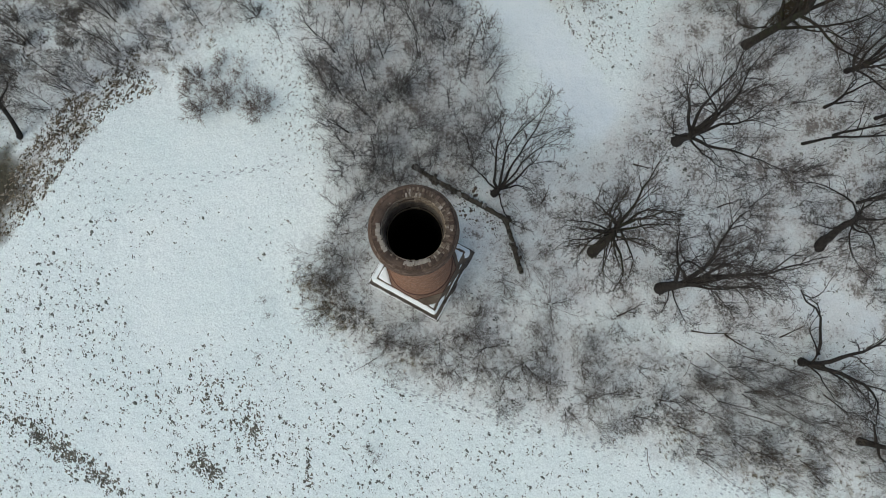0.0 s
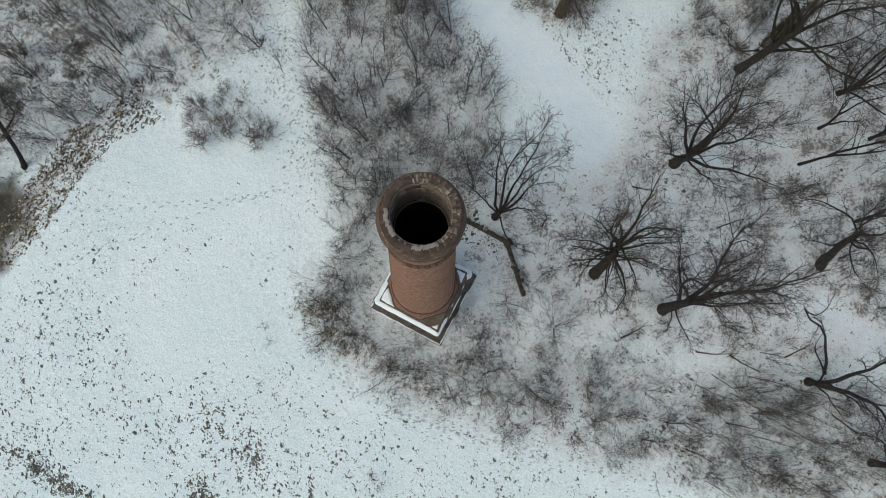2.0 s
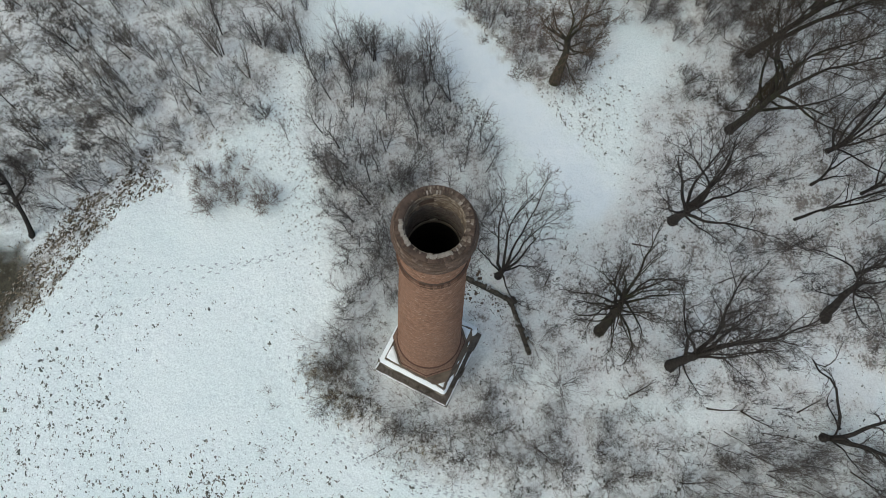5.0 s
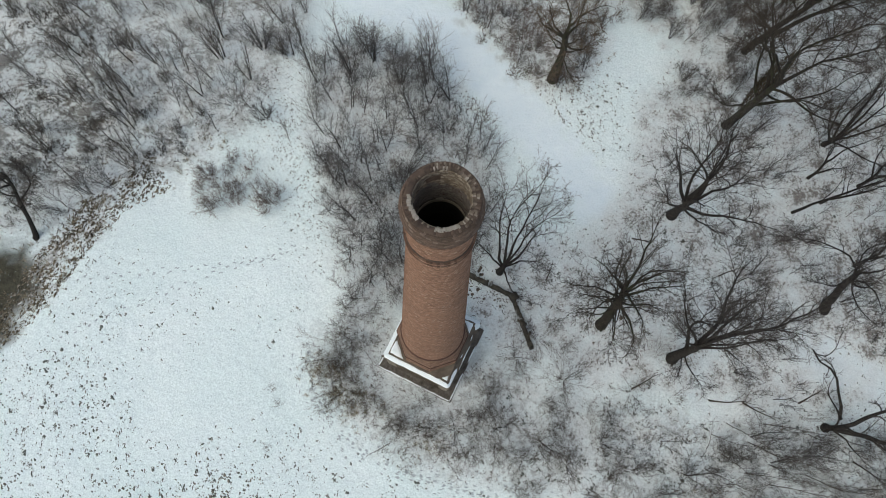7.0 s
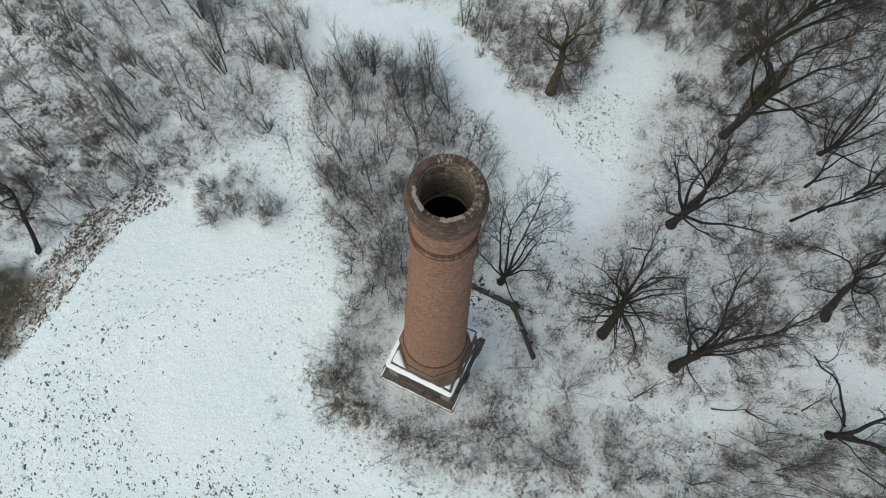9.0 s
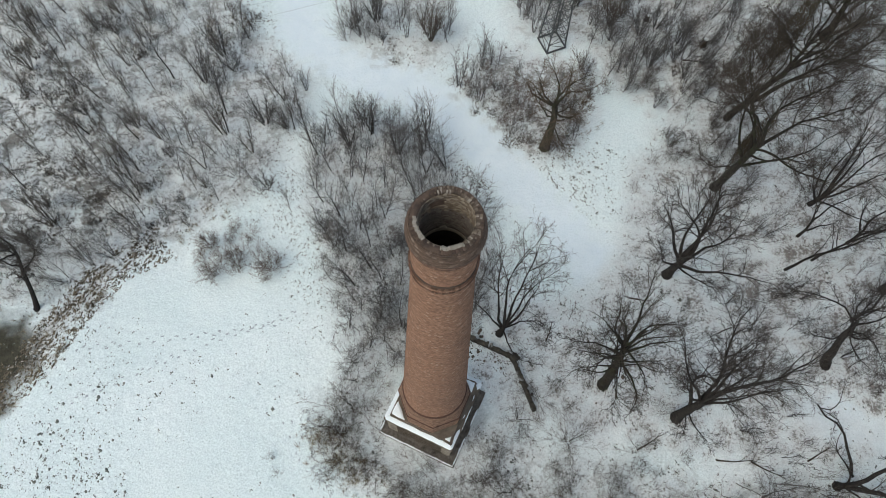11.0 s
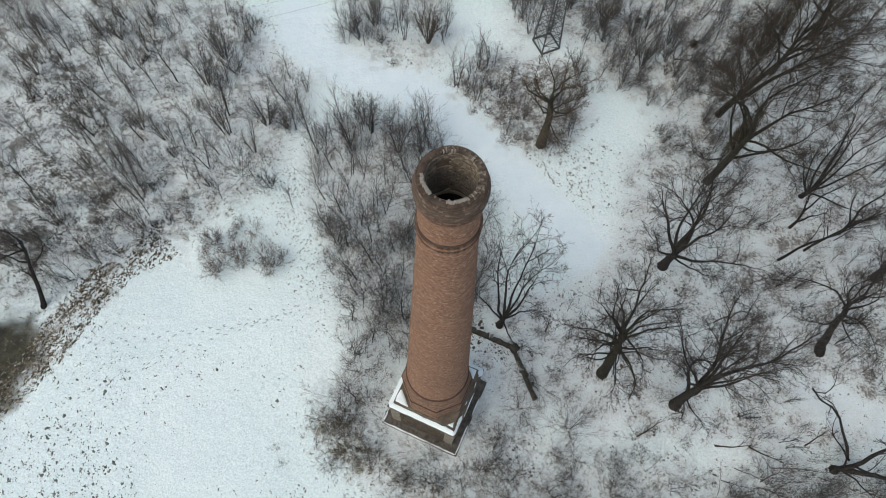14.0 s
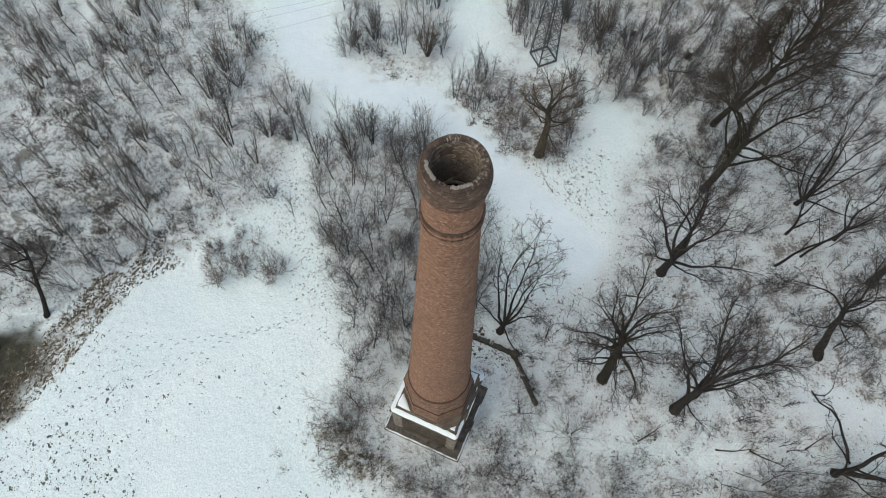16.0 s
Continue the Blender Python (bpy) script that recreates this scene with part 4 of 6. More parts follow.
planting([plant("shrub", bush_arrays(410 + i, 1.9, 15, (0.1, 0.9)), M_SHRUB, "dense brown bare shrub at the edge of the field", "shrubs in the snow") for i in range(2)], [(-6.7, -1.6), (-5.6, -3.4), (-4.3, -4.2), (-7.0, -0.4)], 43, 0.9, 1.15)
planting([plant("weed", b, M_STEM, "low dry weed standing in the snowy field", "weeds in the field") for b in BUSHES[:2]], WEED_SPOTS, 40, 0.35, 0.55)
planting([plant("shrub", vase_arrays(270, 5.0, 22, 0.36), M_SHRUB, "large brown upright shrub beside the snowy road", "shrubs in the snow")], [(1.4, 34.0), (18.4, 35.2)], 37, 1.0, 1.05)
planting([plant("sapling", b, M_SHRUB, "thin leaning bare sapling at the wood's edge", "young trees") for b in POLES], POLE_SPOTS, 38, 0.85, 1.1, 25)
planting([plant("sapling", b, M_GREY, "thin bare grey sapling in snow", "young trees") for b in SAPLINGS], YOUNG_SPOTS, 34, 0.85, 1.15)


# ---- grass ----
def blades(name, label, material, spots, rng, count, long, wide, lean, ways=(0, 6.28)):
    """Grass: a few bent blades at each spot."""
    vs, qs, base = [], [], 0
    for x, y, s in spots:
        z = ground_height(x, y) - 0.02
        for _ in range(count):
            a = rng.uniform(*ways)
            l, w, b = long * s * rng.uniform(0.6, 1.2), wide * s * rng.uniform(0.7, 1.3), lean * rng.uniform(0.5, 1.4)
            ca, sa = math.cos(a), math.sin(a)
            ox, oy = x + rng.uniform(-0.08, 0.08) * s, y + rng.uniform(-0.08, 0.08) * s
            for f, h, k in ((0, 0, 1.0), (0.45, 0.7, 0.8), (1.0, 0.75, 0.15)):
                cx, cy, cz = ox + ca * l * f * b, oy + sa * l * f * b, z + l * h * (1.3 - 0.6 * b)
                vs += [(cx - sa * w * k, cy + ca * w * k, cz), (cx + sa * w * k, cy - ca * w * k, cz)]
            qs += [(base, base + 1, base + 3, base + 2), (base + 2, base + 3, base + 5, base + 4)]
            base += 6
    tagged(new(name, mesh_of(name, vs, qs, material)), label, "grass", kind="stuff")


def field_tufts():
    rng = np.random.default_rng(9)
    px, py = rng.uniform(-36, 36, 90000), rng.uniform(-22, 24, 90000)
    block = np.array([noise.noise((x * 0.16, y * 0.16, 1.0)) + 0.7 * noise.noise((x * 0.6, y * 0.6, 5.0)) for x, y in zip(px, py)])
    clear = np.exp(-(((px + 13) / 9) ** 2 + ((py - 3.5) / 6) ** 2))
    south = np.clip((-py - 2) / 10, 0, 1)
    want = 0.058 + 0.20 * south + 0.30 * block - 0.16 * clear + 0.26 * np.exp(-(((px + 27) / 6) ** 2 + (py / 9) ** 2)) + 0.75 * np.exp(-(((px - 12.5) / 4.5) ** 2 + ((py - 18.5) / 4.5) ** 2)) + 0.50 * np.exp(-(((px + 11.6) / 2.4) ** 2 + ((py - 17.0) / 4.5) ** 2)) + 0.50 * np.exp(-(((px + 9.4) / 2.2) ** 2 + ((py - 8.0) / 4.5) ** 2))
    trail = segment_gap(px, py, [(-9.2, 0.5), (-8.6, -3.4), (-6.6, -6.0), (-2.5, -8.6), (3.8, -10.6), (11.0, -12.2), (19.0, -14.0), (27, -17.5)])
    want = want * np.clip(trail / 2.5, 0.5, 1) * np.clip(1.25 - np.maximum(px, 0) / 24, 0.6, 1)
    keep = (rng.uniform(0, 1, len(px)) < want) & (segment_gap(px, py, ROAD) > 2.2) & (np.maximum(abs(px), abs(py)) > 3.4)
    keep &= ~(inside(px, py, THICKET) & (rng.uniform(0, 1, len(px)) < 0.6))
    return [(x, y, s) for x, y, s in zip(px[keep], py[keep], np.minimum(rng.lognormal(-0.22, 0.55, keep.sum()), 2.0) * np.where((py[keep] > 4) & (px[keep] < 8), 0.7, 1.0))]


def clumps(name, label, material, spots, seed, heading=-0.95, plump=1.0, rag=0.5, pieces=1):
    """Low ragged clumps of turf that show through the snow, longest along the wind."""
    rng = np.random.default_rng(seed)
    k = 5
    x, y, s = np.repeat(np.array(spots), pieces, 0).T
    m = len(x)
    if pieces > 1:
        x, y, s = x + rng.normal(0, 0.045, m) * s, y + rng.normal(0, 0.055, m) * s, s * rng.uniform(0.5, 0.95, m)
    a = np.arange(k) * 2 * np.pi / k
    turn = rng.normal(heading, 0.5, m)
    long, wide = s * rng.uniform(0.05, 0.115, m), s * rng.uniform(0.018, 0.045, m) * plump
    u = long[:, None] * np.cos(a) * rng.uniform(1 - rag, 1 + rag, (m, k))
    v = wide[:, None] * np.sin(a) * rng.uniform(1 - rag, 1 + rag, (m, k))
    z = np.array([ground_height(p, q) for p, q in zip(x, y)])
    rim = np.stack([x[:, None] + u * np.cos(turn)[:, None] - v * np.sin(turn)[:, None], y[:, None] + u * np.sin(turn)[:, None] + v * np.cos(turn)[:, None],
                    np.repeat(z[:, None] - 0.01, k, 1)], -1)
    top = np.stack([x, y, z + 0.02 + 0.025 * s], -1)[:, None]
    vs = np.concatenate([top, rim], 1).reshape(-1, 3)
    fan = np.array([(0, 1 + i, 1 + (i + 1) % k) for i in range(k)])
    ts = (np.arange(m)[:, None, None] * (k + 1) + fan).reshape(-1, 3)
    tagged(new(name, mesh_of(name, vs, None, material, False, ts)), label, "grass", kind="stuff")


rt = random.Random(77)
tuft_spots = field_tufts()
clumps("turf_clumps", "small dark clumps of turf showing through the snow", M_TURF, tuft_spots, 78, plump=1.7, pieces=2)
blades("grass_tufts", "dark grass tufts poking through the snow", M_TUFT, tuft_spots[::3], rt, 3, 0.12, 0.010, 1.0, (4.2, 5.4))
rk = np.random.default_rng(13)
bare_spots = []
for bx, by, rx, ry, many in ((-28.0, -12.4, 1.3, 0.5, 130), (-25.6, -14.0, 1.4, 0.45, 200), (-23.0, -15.6, 1.2, 0.45, 130), (-15.3, -15.0, 0.6, 0.5, 130), (-16.0, -14.0, 0.5, 0.5, 60), (-14.4, -10.4, 1.9, 1.3, 190), (-12.2, -11.6, 0.8, 0.6, 60), (-8.0, -15.0, 0.08, 0.7, 40),
                             (-6.2, -12.4, 0.5, 0.4, 10), (-12.6, -12.4, 0.9, 0.5, 22), (-20.0, -10.0, 1.6, 1.0, 40), (-29.8, -9.6, 1.2, 0.8, 30)):
    for _ in range(int(many * 0.9)):
        ox, oy = rk.normal(0, rx), rk.normal(0, ry)
        bare_spots.append((bx + ox, by + oy - 0.55 * ox * (ry < rx), min(rk.lognormal(0.3, 0.4), 2.2)))
clumps("bare_turf", "patches of olive turf where the snow has blown off", M_BARE, bare_spots, 79, -0.95, 1.4, 0.6, 3)
rb = np.random.default_rng(12)
bank_spots = []
for (ax, ay), (bx, by) in zip(EDGE, EDGE[1:]):
    for _ in range(int(math.hypot(bx - ax, by - ay) * (14 if bx < -23 else 5))):
        f, off = rb.uniform(), rb.gamma(2.0, 1.1) - 0.9
        nx, ny = -(by - ay), bx - ax
        l = math.hypot(nx, ny)
        bank_spots.append((ax + f * (bx - ax) + nx / l * off, ay + f * (by - ay) + ny / l * off, rb.uniform(0.6, 1.3)))
for bx, by, br, many in ((-8.0, -1.4, 0.9, 60), (-5.4, -4.0, 1.0, 60), (-7.0, -3.0, 0.7, 30), (25.5, -14.4, 1.6, 60), (30.0, -15.0, 2.0, 60), (20.0, -12.4, 1.4, 40), (-17.2, 36.0, 1.6, 40), (14.2, 24.2, 1.0, 20), (-0.5, -7.2, 1.2, 30)):
    bank_spots += [(bx + rb.normal(0, br), by + rb.normal(0, br * 0.6), rb.uniform(0.6, 1.2)) for _ in range(many)]
hump_spots = []
for (ax, ay), (bx, by) in zip(EDGE[:5], EDGE[1:6]):
    for _ in range(int(math.hypot(bx - ax, by - ay) * 95)):
        f, off = rb.uniform(), rb.uniform(-0.5, 2.6)
        nx, ny = -(by - ay), bx - ax
        l = math.hypot(nx, ny)
        hump_spots.append((ax + f * (bx - ax) + nx / l * off, ay + f * (by - ay) + ny / l * off, rb.uniform(0.7, 2.6)))
clumps("bank_tussocks", "flattened tussocks of tan and olive grass on the bank", M_HUMP, hump_spots, 80, 0.95, 1.2, 0.6, 2)
heap_spots = []
for hx, hy, rx, ry, many in ((-32.0, 21.0, 7.0, 4.0, 620), (-27.0, 16.0, 5.0, 2.5, 300), (-36.0, 30.0, 5.0, 6.0, 200), (-24.0, 28.0, 5.0, 5.0, 110), (-11.6, 31.0, 0.9, 3.5, 35), (-14.0, 37.0, 1.5, 2.0, 90), (6.6, 25.6, 1.2, 1.4, 150), (8.2, 23.0, 0.9, 1.0, 70),
                             (4.6, 28.6, 1.0, 1.0, 70), (10.5, 21.6, 1.0, 0.5, 40), (3.0, 30.8, 2.0, 0.6, 40), (-3.0, 32.4, 2.5, 0.7, 25), (3.6, 19.4, 0.7, 1.6, 50), (-11.6, 18.0, 1.0, 2.4, 60), (-13.0, 24.0, 1.1, 2.4, 80), (-16.4, 31.4, 1.3, 2.4, 80), (-9.2, 10.5, 0.8, 3.5, 60), (12.6, 19.6, 1.8, 2.2, 70), (-15.0, 18.0, 3.0, 1.0, 25)):
    heap_spots += [(hx + rb.normal(0, rx), hy + rb.normal(0, ry), min(rb.lognormal(0.25, 0.45), 1.5)) for _ in range(int(many * (1.0 if hx < -18 else 2.0)))]
clumps("dead_grass_heaps", "heaps of flattened dead grass and brambles in snow", M_HEAP, [p for p in heap_spots if p[1] > 9.5 and float(segment_gap(p[0], p[1], ROAD)) > 2.3 and math.hypot(p[0] + 14, p[1] - 12.5) > 3.5], 82, 0.7, 1.0, 0.6, 2)


def brambles(name, label, material, mounds, seed):
    """Low mounds of arching bramble canes and flattened dead stalks: places of (x, y, radius, how many)."""
    rng = random.Random(seed)
    lines = []
    for x, y, size, many in mounds:
        heading = rng.gauss(2.2, 0.7)
        for _ in range(many):
            a, far = rng.uniform(0, 6.28), size * math.sqrt(rng.random())
            px, py = x + far * math.cos(a), y + far * math.sin(a)
            z = ground_height(px, py) + 0.14 * size * (1 - (far / size) ** 2)
            way, long, high = heading + rng.gauss(0, 0.8), rng.uniform(0.2, 0.6), rng.uniform(0.02, 0.13)
            end = Vector((px + long * math.cos(way), py + long * math.sin(way), z - 0.1))
            mid = Vector(((px + end.x) / 2, (py + end.y) / 2, z + high))
            lines.append(([Vector((px, py, z - 0.12)), mid, end], [rng.uniform(0.012, 0.028), 0.016, 0.005], 3))
    tagged(new(name, grown(name, tubes(lines), material)), label, "brambles", kind="stuff")


rm = np.random.default_rng(91)
mound_spots = []
for mx, my, spread, many in ((-35.4, 29.2, 1.6, 6), (-32.6, 28.4, 1.5, 7), (-30.6, 30.4, 1.3, 6), (-35.4, 34.4, 1.5, 4), (-30.6, 22.0, 1.4, 6), (-33.4, 20.4, 1.6, 7), (-27.6, 19.4, 1.3, 5), (-26.0, 17.6, 1.2, 5), (-28.4, 16.8, 1.3, 6),
                             (-23.6, 19.8, 1.0, 3), (-31.4, 14.6, 1.4, 6), (-34.8, 14.4, 1.4, 5), (-22.0, 16.6, 0.9, 3), (-29.0, 25.4, 1.2, 3), (-24.6, 33.6, 1.2, 3), (-14.6, 37.2, 1.0, 3), (6.4, 25.8, 0.9, 3), (8.0, 22.8, 0.7, 2), (4.4, 28.4, 0.8, 2), (-1.6, 32.2, 1.2, 2),
                             (3.4, 19.2, 0.8, 3), (2.6, 18.0, 0.8, 2)):
    mound_spots += [(mx + rm.normal(0, spread), my + rm.normal(0, spread * 0.7), rm.uniform(0.4, 1.0), int(rm.uniform(30, 60))) for _ in range(many)]
brambles("brambles", "dark tangled bramble mounds among patches of snow", M_HEAPCANE, mound_spots, 92)
blades("dry_grass", "tussocks of dry tan grass along the bank", M_STRAW, bank_spots, rt, 12, 0.36, 0.010, 0.8)
scrub_spots = [(x, y, rb.uniform(0.5, 1.2)) for poly, d in ((SCRUB_NW, 2.0), (BELT, 3.0), (SCRUB_NE, 2.5), (SCRUB_WILLOW, 3.5), (SCRUB_E, 2.0), (WOOD, 1.4), (THICKET, 1.2)) for x, y in scattered(rb, poly, d)]
blades("withered_weeds", "withered weeds and dead grass below the scrub", M_WEED, scrub_spots, rt, 4, 0.22, 0.016, 0.9)


def footprints():
    # nearly flat ovals laid on the snow; the dents' shade is only their colour
    rng = np.random.default_rng(21)
    lines = [[(-27.5, 1.6), (-22.0, 3.9), (-17.0, 6.0), (-12.0, 7.6), (-9.4, 8.4)], [(-30.0, 5.8), (-22.0, 6.3), (-14.0, 6.9), (-10.5, 7.6)],
             [(-9.2, 0.5), (-8.6, -3.4), (-6.6, -6.0), (-2.5, -8.6), (3.8, -10.6), (11.0, -12.2), (19.0, -14.0), (27, -17.5)]]
    vs, ts, base = [], [], 0
    for line, lanes in zip(lines, (2, 2, 9)):
        for (ax, ay), (bx, by) in zip(line, line[1:]):
            l = math.hypot(bx - ax, by - ay)
            for lane in range(lanes):
                for k in range(int(l / 0.55)):
                    f = (k + rng.uniform(-0.2, 0.2)) * 0.55 / l
                    off = (0.14 if k % 2 else -0.14) + (rng.normal(0, 0.16 if lane < 4 else 0.9) if lanes > 2 else rng.normal(0, 0.05))
                    x, y = ax + f * (bx - ax) - (by - ay) / l * off, ay + f * (by - ay) + (bx - ax) / l * off
                    turn = math.atan2(by - ay, bx - ax) + rng.normal(0, 0.25)
                    z = ground_height(x, y) + 0.008
                    vs.append((x, y, z - 0.004))
                    for i in range(8):
                        a = i * math.pi / 4
                        u, v = 0.12 * math.cos(a) * rng.uniform(0.7, 1.3), 0.048 * math.sin(a) * rng.uniform(0.8, 1.2)
                        vs.append((x + u * math.cos(turn) - v * math.sin(turn), y + u * math.sin(turn) + v * math.cos(turn), z))
                        ts.append((base, base + 1 + i, base + 1 + (i + 1) % 8))
                    base += 9
    tagged(new("footprints", mesh_of("footprints", vs, None, M_PRINT_SHADE, False, ts)), "trails of footprints in the snow, flat ovals coloured like shaded dents", "footprints", kind="stuff")


footprints()


# ---- chimney ----
CX, CY, TURN = 0.03, 0.0, radians(62.3)
E1, E2 = Vector((math.cos(TURN), math.sin(TURN), 0)), Vector((-math.sin(TURN), math.cos(TURN), 0))
chimney = tagged(new("chimney"), "tall tapering red-brick chimney on a square pedestal", "chimney")
chimney.location = (CX, CY, 0)


def stuff_part(name, v, q, material, parent, label):
    return tagged(part_of(name, mesh_of(name, v, q, material), parent, label), kind="stuff")


def box_faces(front, back):
    """Bricks from their four front and four back corners: arrays of m x 4 x 3."""
    m = len(front)
    v = np.concatenate([front, back], 1).reshape(-1, 3)
    one = np.array([(0, 1, 2, 3), (1, 5, 6, 2), (2, 6, 7, 3), (3, 7, 4, 0)])
    return v, (np.arange(m)[:, None, None] * 8 + one).reshape(-1, 4)


def ring_bricks(z0, z1, radius, rng, course=0.086, length=0.26, joint=0.012, inward=False, missing=None, rough=0.004, smooth_round=True):
    """Courses of bricks round the axis, whose face lies at radius(angle, z)."""
    fronts, backs = [], []
    for k in range(int((z1 - z0) / course)):
        low, high = z0 + k * course + joint / 2, z0 + (k + 1) * course - joint / 2
        mid = (low + high) / 2
        many = max(8, round(2 * math.pi * float(radius(0.0, mid)) / length))
        a0 = (np.arange(many) + (rng.uniform() if smooth_round else 0.5 * (k % 2))) * 2 * np.pi / many
        gap = joint / 2 / float(radius(0.0, mid))
        lo, hi = a0 + gap, a0 + 2 * np.pi / many - gap
        keep = np.ones(many, bool) if missing is None else ~missing((lo + hi) / 2, mid)
        lo, hi = lo[keep], hi[keep]
        off = rng.normal(0, rough, len(lo)) * (-1 if inward else 1)
        back = 0.05 if inward else -0.05

        def corner(a, z, d):
            r = radius(a, z) + off + d
            return np.stack([r * np.cos(a), r * np.sin(a), np.full(len(a), z)], -1)
        f = [corner(lo, low, 0), corner(hi, low, 0), corner(hi, high, 0), corner(lo, high, 0)]
        b = [corner(lo, low, back), corner(hi, low, back), corner(hi, high, back), corner(lo, high, back)]
        fronts.append(np.stack(f, 1))
        backs.append(np.stack(b, 1))
    return box_faces(np.concatenate(fronts), np.concatenate(backs))


def wall_bricks(a, b, z0, z1, out, rng, course=0.086, length=0.26, joint=0.012, keep=None, rough=0.004):
    """Courses of bricks on a flat face from a to b; keep(u, k) picks those wanted."""
    a, b, out = np.array(a, float), np.array(b, float), np.array(out, float)
    span = np.linalg.norm(b - a)
    way = (b - a) / span
    fronts = []
    for k in range(int((z1 - z0) / course)):
        start = -length / 2 if k % 2 else 0.0
        for j in range(int(span / length) + 2):
            u0, u1 = max(0, start + j * length) + joint / 2, min(span, start + (j + 1) * length) - joint / 2
            if u1 - u0 < 0.04 or (keep and not keep((u0 + u1) / 2, k, span)):
                continue
            d = rng.normal(0, rough)
            low, high = z0 + k * course + joint / 2, z0 + (k + 1) * course - joint / 2
            fronts.append([np.append((a + way * u + out * d), z) for u, z in ((u0, low), (u1, low), (u1, high), (u0, high))])
    front = np.array(fronts)
    return box_faces(front, front - np.append(out, 0) * 0.05)


def lathe(profile, segments=64):
    """A turned shape from (radius, z) pairs."""
    bm = bmesh.new()
    rings = [[bm.verts.new((r * math.cos(i * 2 * math.pi / segments), r * math.sin(i * 2 * math.pi / segments), z)) for i in range(segments)] for r, z in profile]
    for a, b in zip(rings, rings[1:]):
        for i in range(segments):
            bm.faces.new((a[i], a[(i + 1) % segments], b[(i + 1) % segments], b[i])).smooth = True
    return bm


def square_block(layers):
    """A square block on the pedestal's axes from (half side, z) pairs, closed above and below."""
    bm = bmesh.new()
    rings = [[bm.verts.new(tuple((E1 * sx + E2 * sy) * h + Vector((0, 0, z)))) for sx, sy in ((-1, -1), (1, -1), (1, 1), (-1, 1))] for h, z in layers]
    for a, b in zip(rings, rings[1:]):
        for i in range(4):
            bm.faces.new((a[i], a[(i + 1) % 4], b[(i + 1) % 4], b[i]))
    bm.faces.new(rings[0][::-1])
    bm.faces.new(rings[-1])
    return bm


def ragged(bm, amount, cuts):
    """Cut and rough up a block so that its edges look worn."""
    bmesh.ops.subdivide_edges(bm, edges=bm.edges[:], cuts=cuts, use_grid_fill=True)
    for v in bm.verts:
        v.co += Vector([noise.noise(v.co * 2.3 + Vector((s, 0, 0))) for s in (0, 17, 31)]) * amount
    return bm


crng = np.random.default_rng(40)
PED = 2.36
footing = part("footing", ragged(square_block([(2.98, -0.3), (2.98, 0.22), (2.90, 0.30), (2.45, 0.42)]), 0.05, 10), M_FOOT, chimney, "dark stone footing")
part("pedestal", square_block([(PED - 0.02, 0.2), (PED - 0.02, 5.0)]), M_MORTAR, chimney, "square brick pedestal core")
SIDE_LIST = [(-1, -1, -1, 1), (-1, 1, 1, 1), (1, 1, 1, -1), (1, -1, -1, -1)]


def quoin(u, k, span):
    return min(u, span - u) < (0.62 if (k // 3) % 2 else 0.45)


for ax, ay, bx, by in SIDE_LIST:
    a, b = (E1 * ax + E2 * ay) * PED, (E1 * bx + E2 * by) * PED
    out = ((a + b) / 2).normalized()
    stuff_part("face_bricks", *wall_bricks(a.xy, b.xy, 0.35, 5.0, out.xy, crng, keep=lambda u, k, s: not quoin(u, k, s)), M_BASE, chimney, "dark stained bricks of the pedestal")
    stuff_part("quoin_bricks", *wall_bricks((a + out * 0.03).xy, (b + out * 0.03).xy, 0.35, 5.0, out.xy, crng, keep=quoin), M_QUOIN, chimney, "paler toothed corner bricks")
bm = square_block([(2.40, 4.92), (2.50, 5.02), (2.50, 5.24), (2.16, 5.52)])
coping = part("coping", ragged(bm, 0.025, 10), M_STONE, chimney, "sloping stone coping, mossy")
platform = part("platform", ragged(square_block([(2.14, 5.3), (2.14, 5.92)]), 0.02, 10), M_STONE, chimney, "mossy brick platform")


def snow_strip(u0, u1, along, out, seed, f0=0.0, f1=1.0, far=2.52, near=2.16, z0=5.25, z1=5.52):
    """Snow lying on a stretch of the sloping coping or of a ledge, with ragged borders."""
    bm = bmesh.new()
    n, m = max(4, int((u1 - u0) / 0.07)), 4
    rows = []
    for i in range(n + 1):
        u = u0 + (u1 - u0) * i / n
        row = []
        for j in range(m + 1):
            g = j / m
            ends = min(1.0, (i + 0.3) / 3, (n - i + 0.3) / 3)
            f = f0 + (f1 - f0) * (0.5 + (g - 0.5) * ends)
            wob = noise.noise((u * 2.2, seed, g * 2)) * 0.05 + noise.noise((u * 7.0, seed, g * 3)) * 0.045
            d = far + (near - far) * f + wob * (1.0 if g > 0.3 else 0.35)
            lim = max(-d, min(d, u))
            h = z0 + (z1 - z0) * f + 0.035 * math.sin(math.pi * (0.12 + 0.76 * g)) * min(1.0, 3 * abs(far - near) * (f1 - f0)) + 0.012
            row.append(bm.verts.new(tuple(along * lim + out * d + Vector((0, 0, h)))))
        rows.append(row)
    for a, b in zip(rows, rows[1:]):
        for j in range(m):
            bm.faces.new((a[j], b[j], b[j + 1], a[j + 1])).smooth = True
    ext = bmesh.ops.extrude_face_region(bm, geom=bm.faces[:])
    for v in ext["geom"]:
        if isinstance(v, bmesh.types.BMVert):
            v.co.z -= 0.05
    return bm


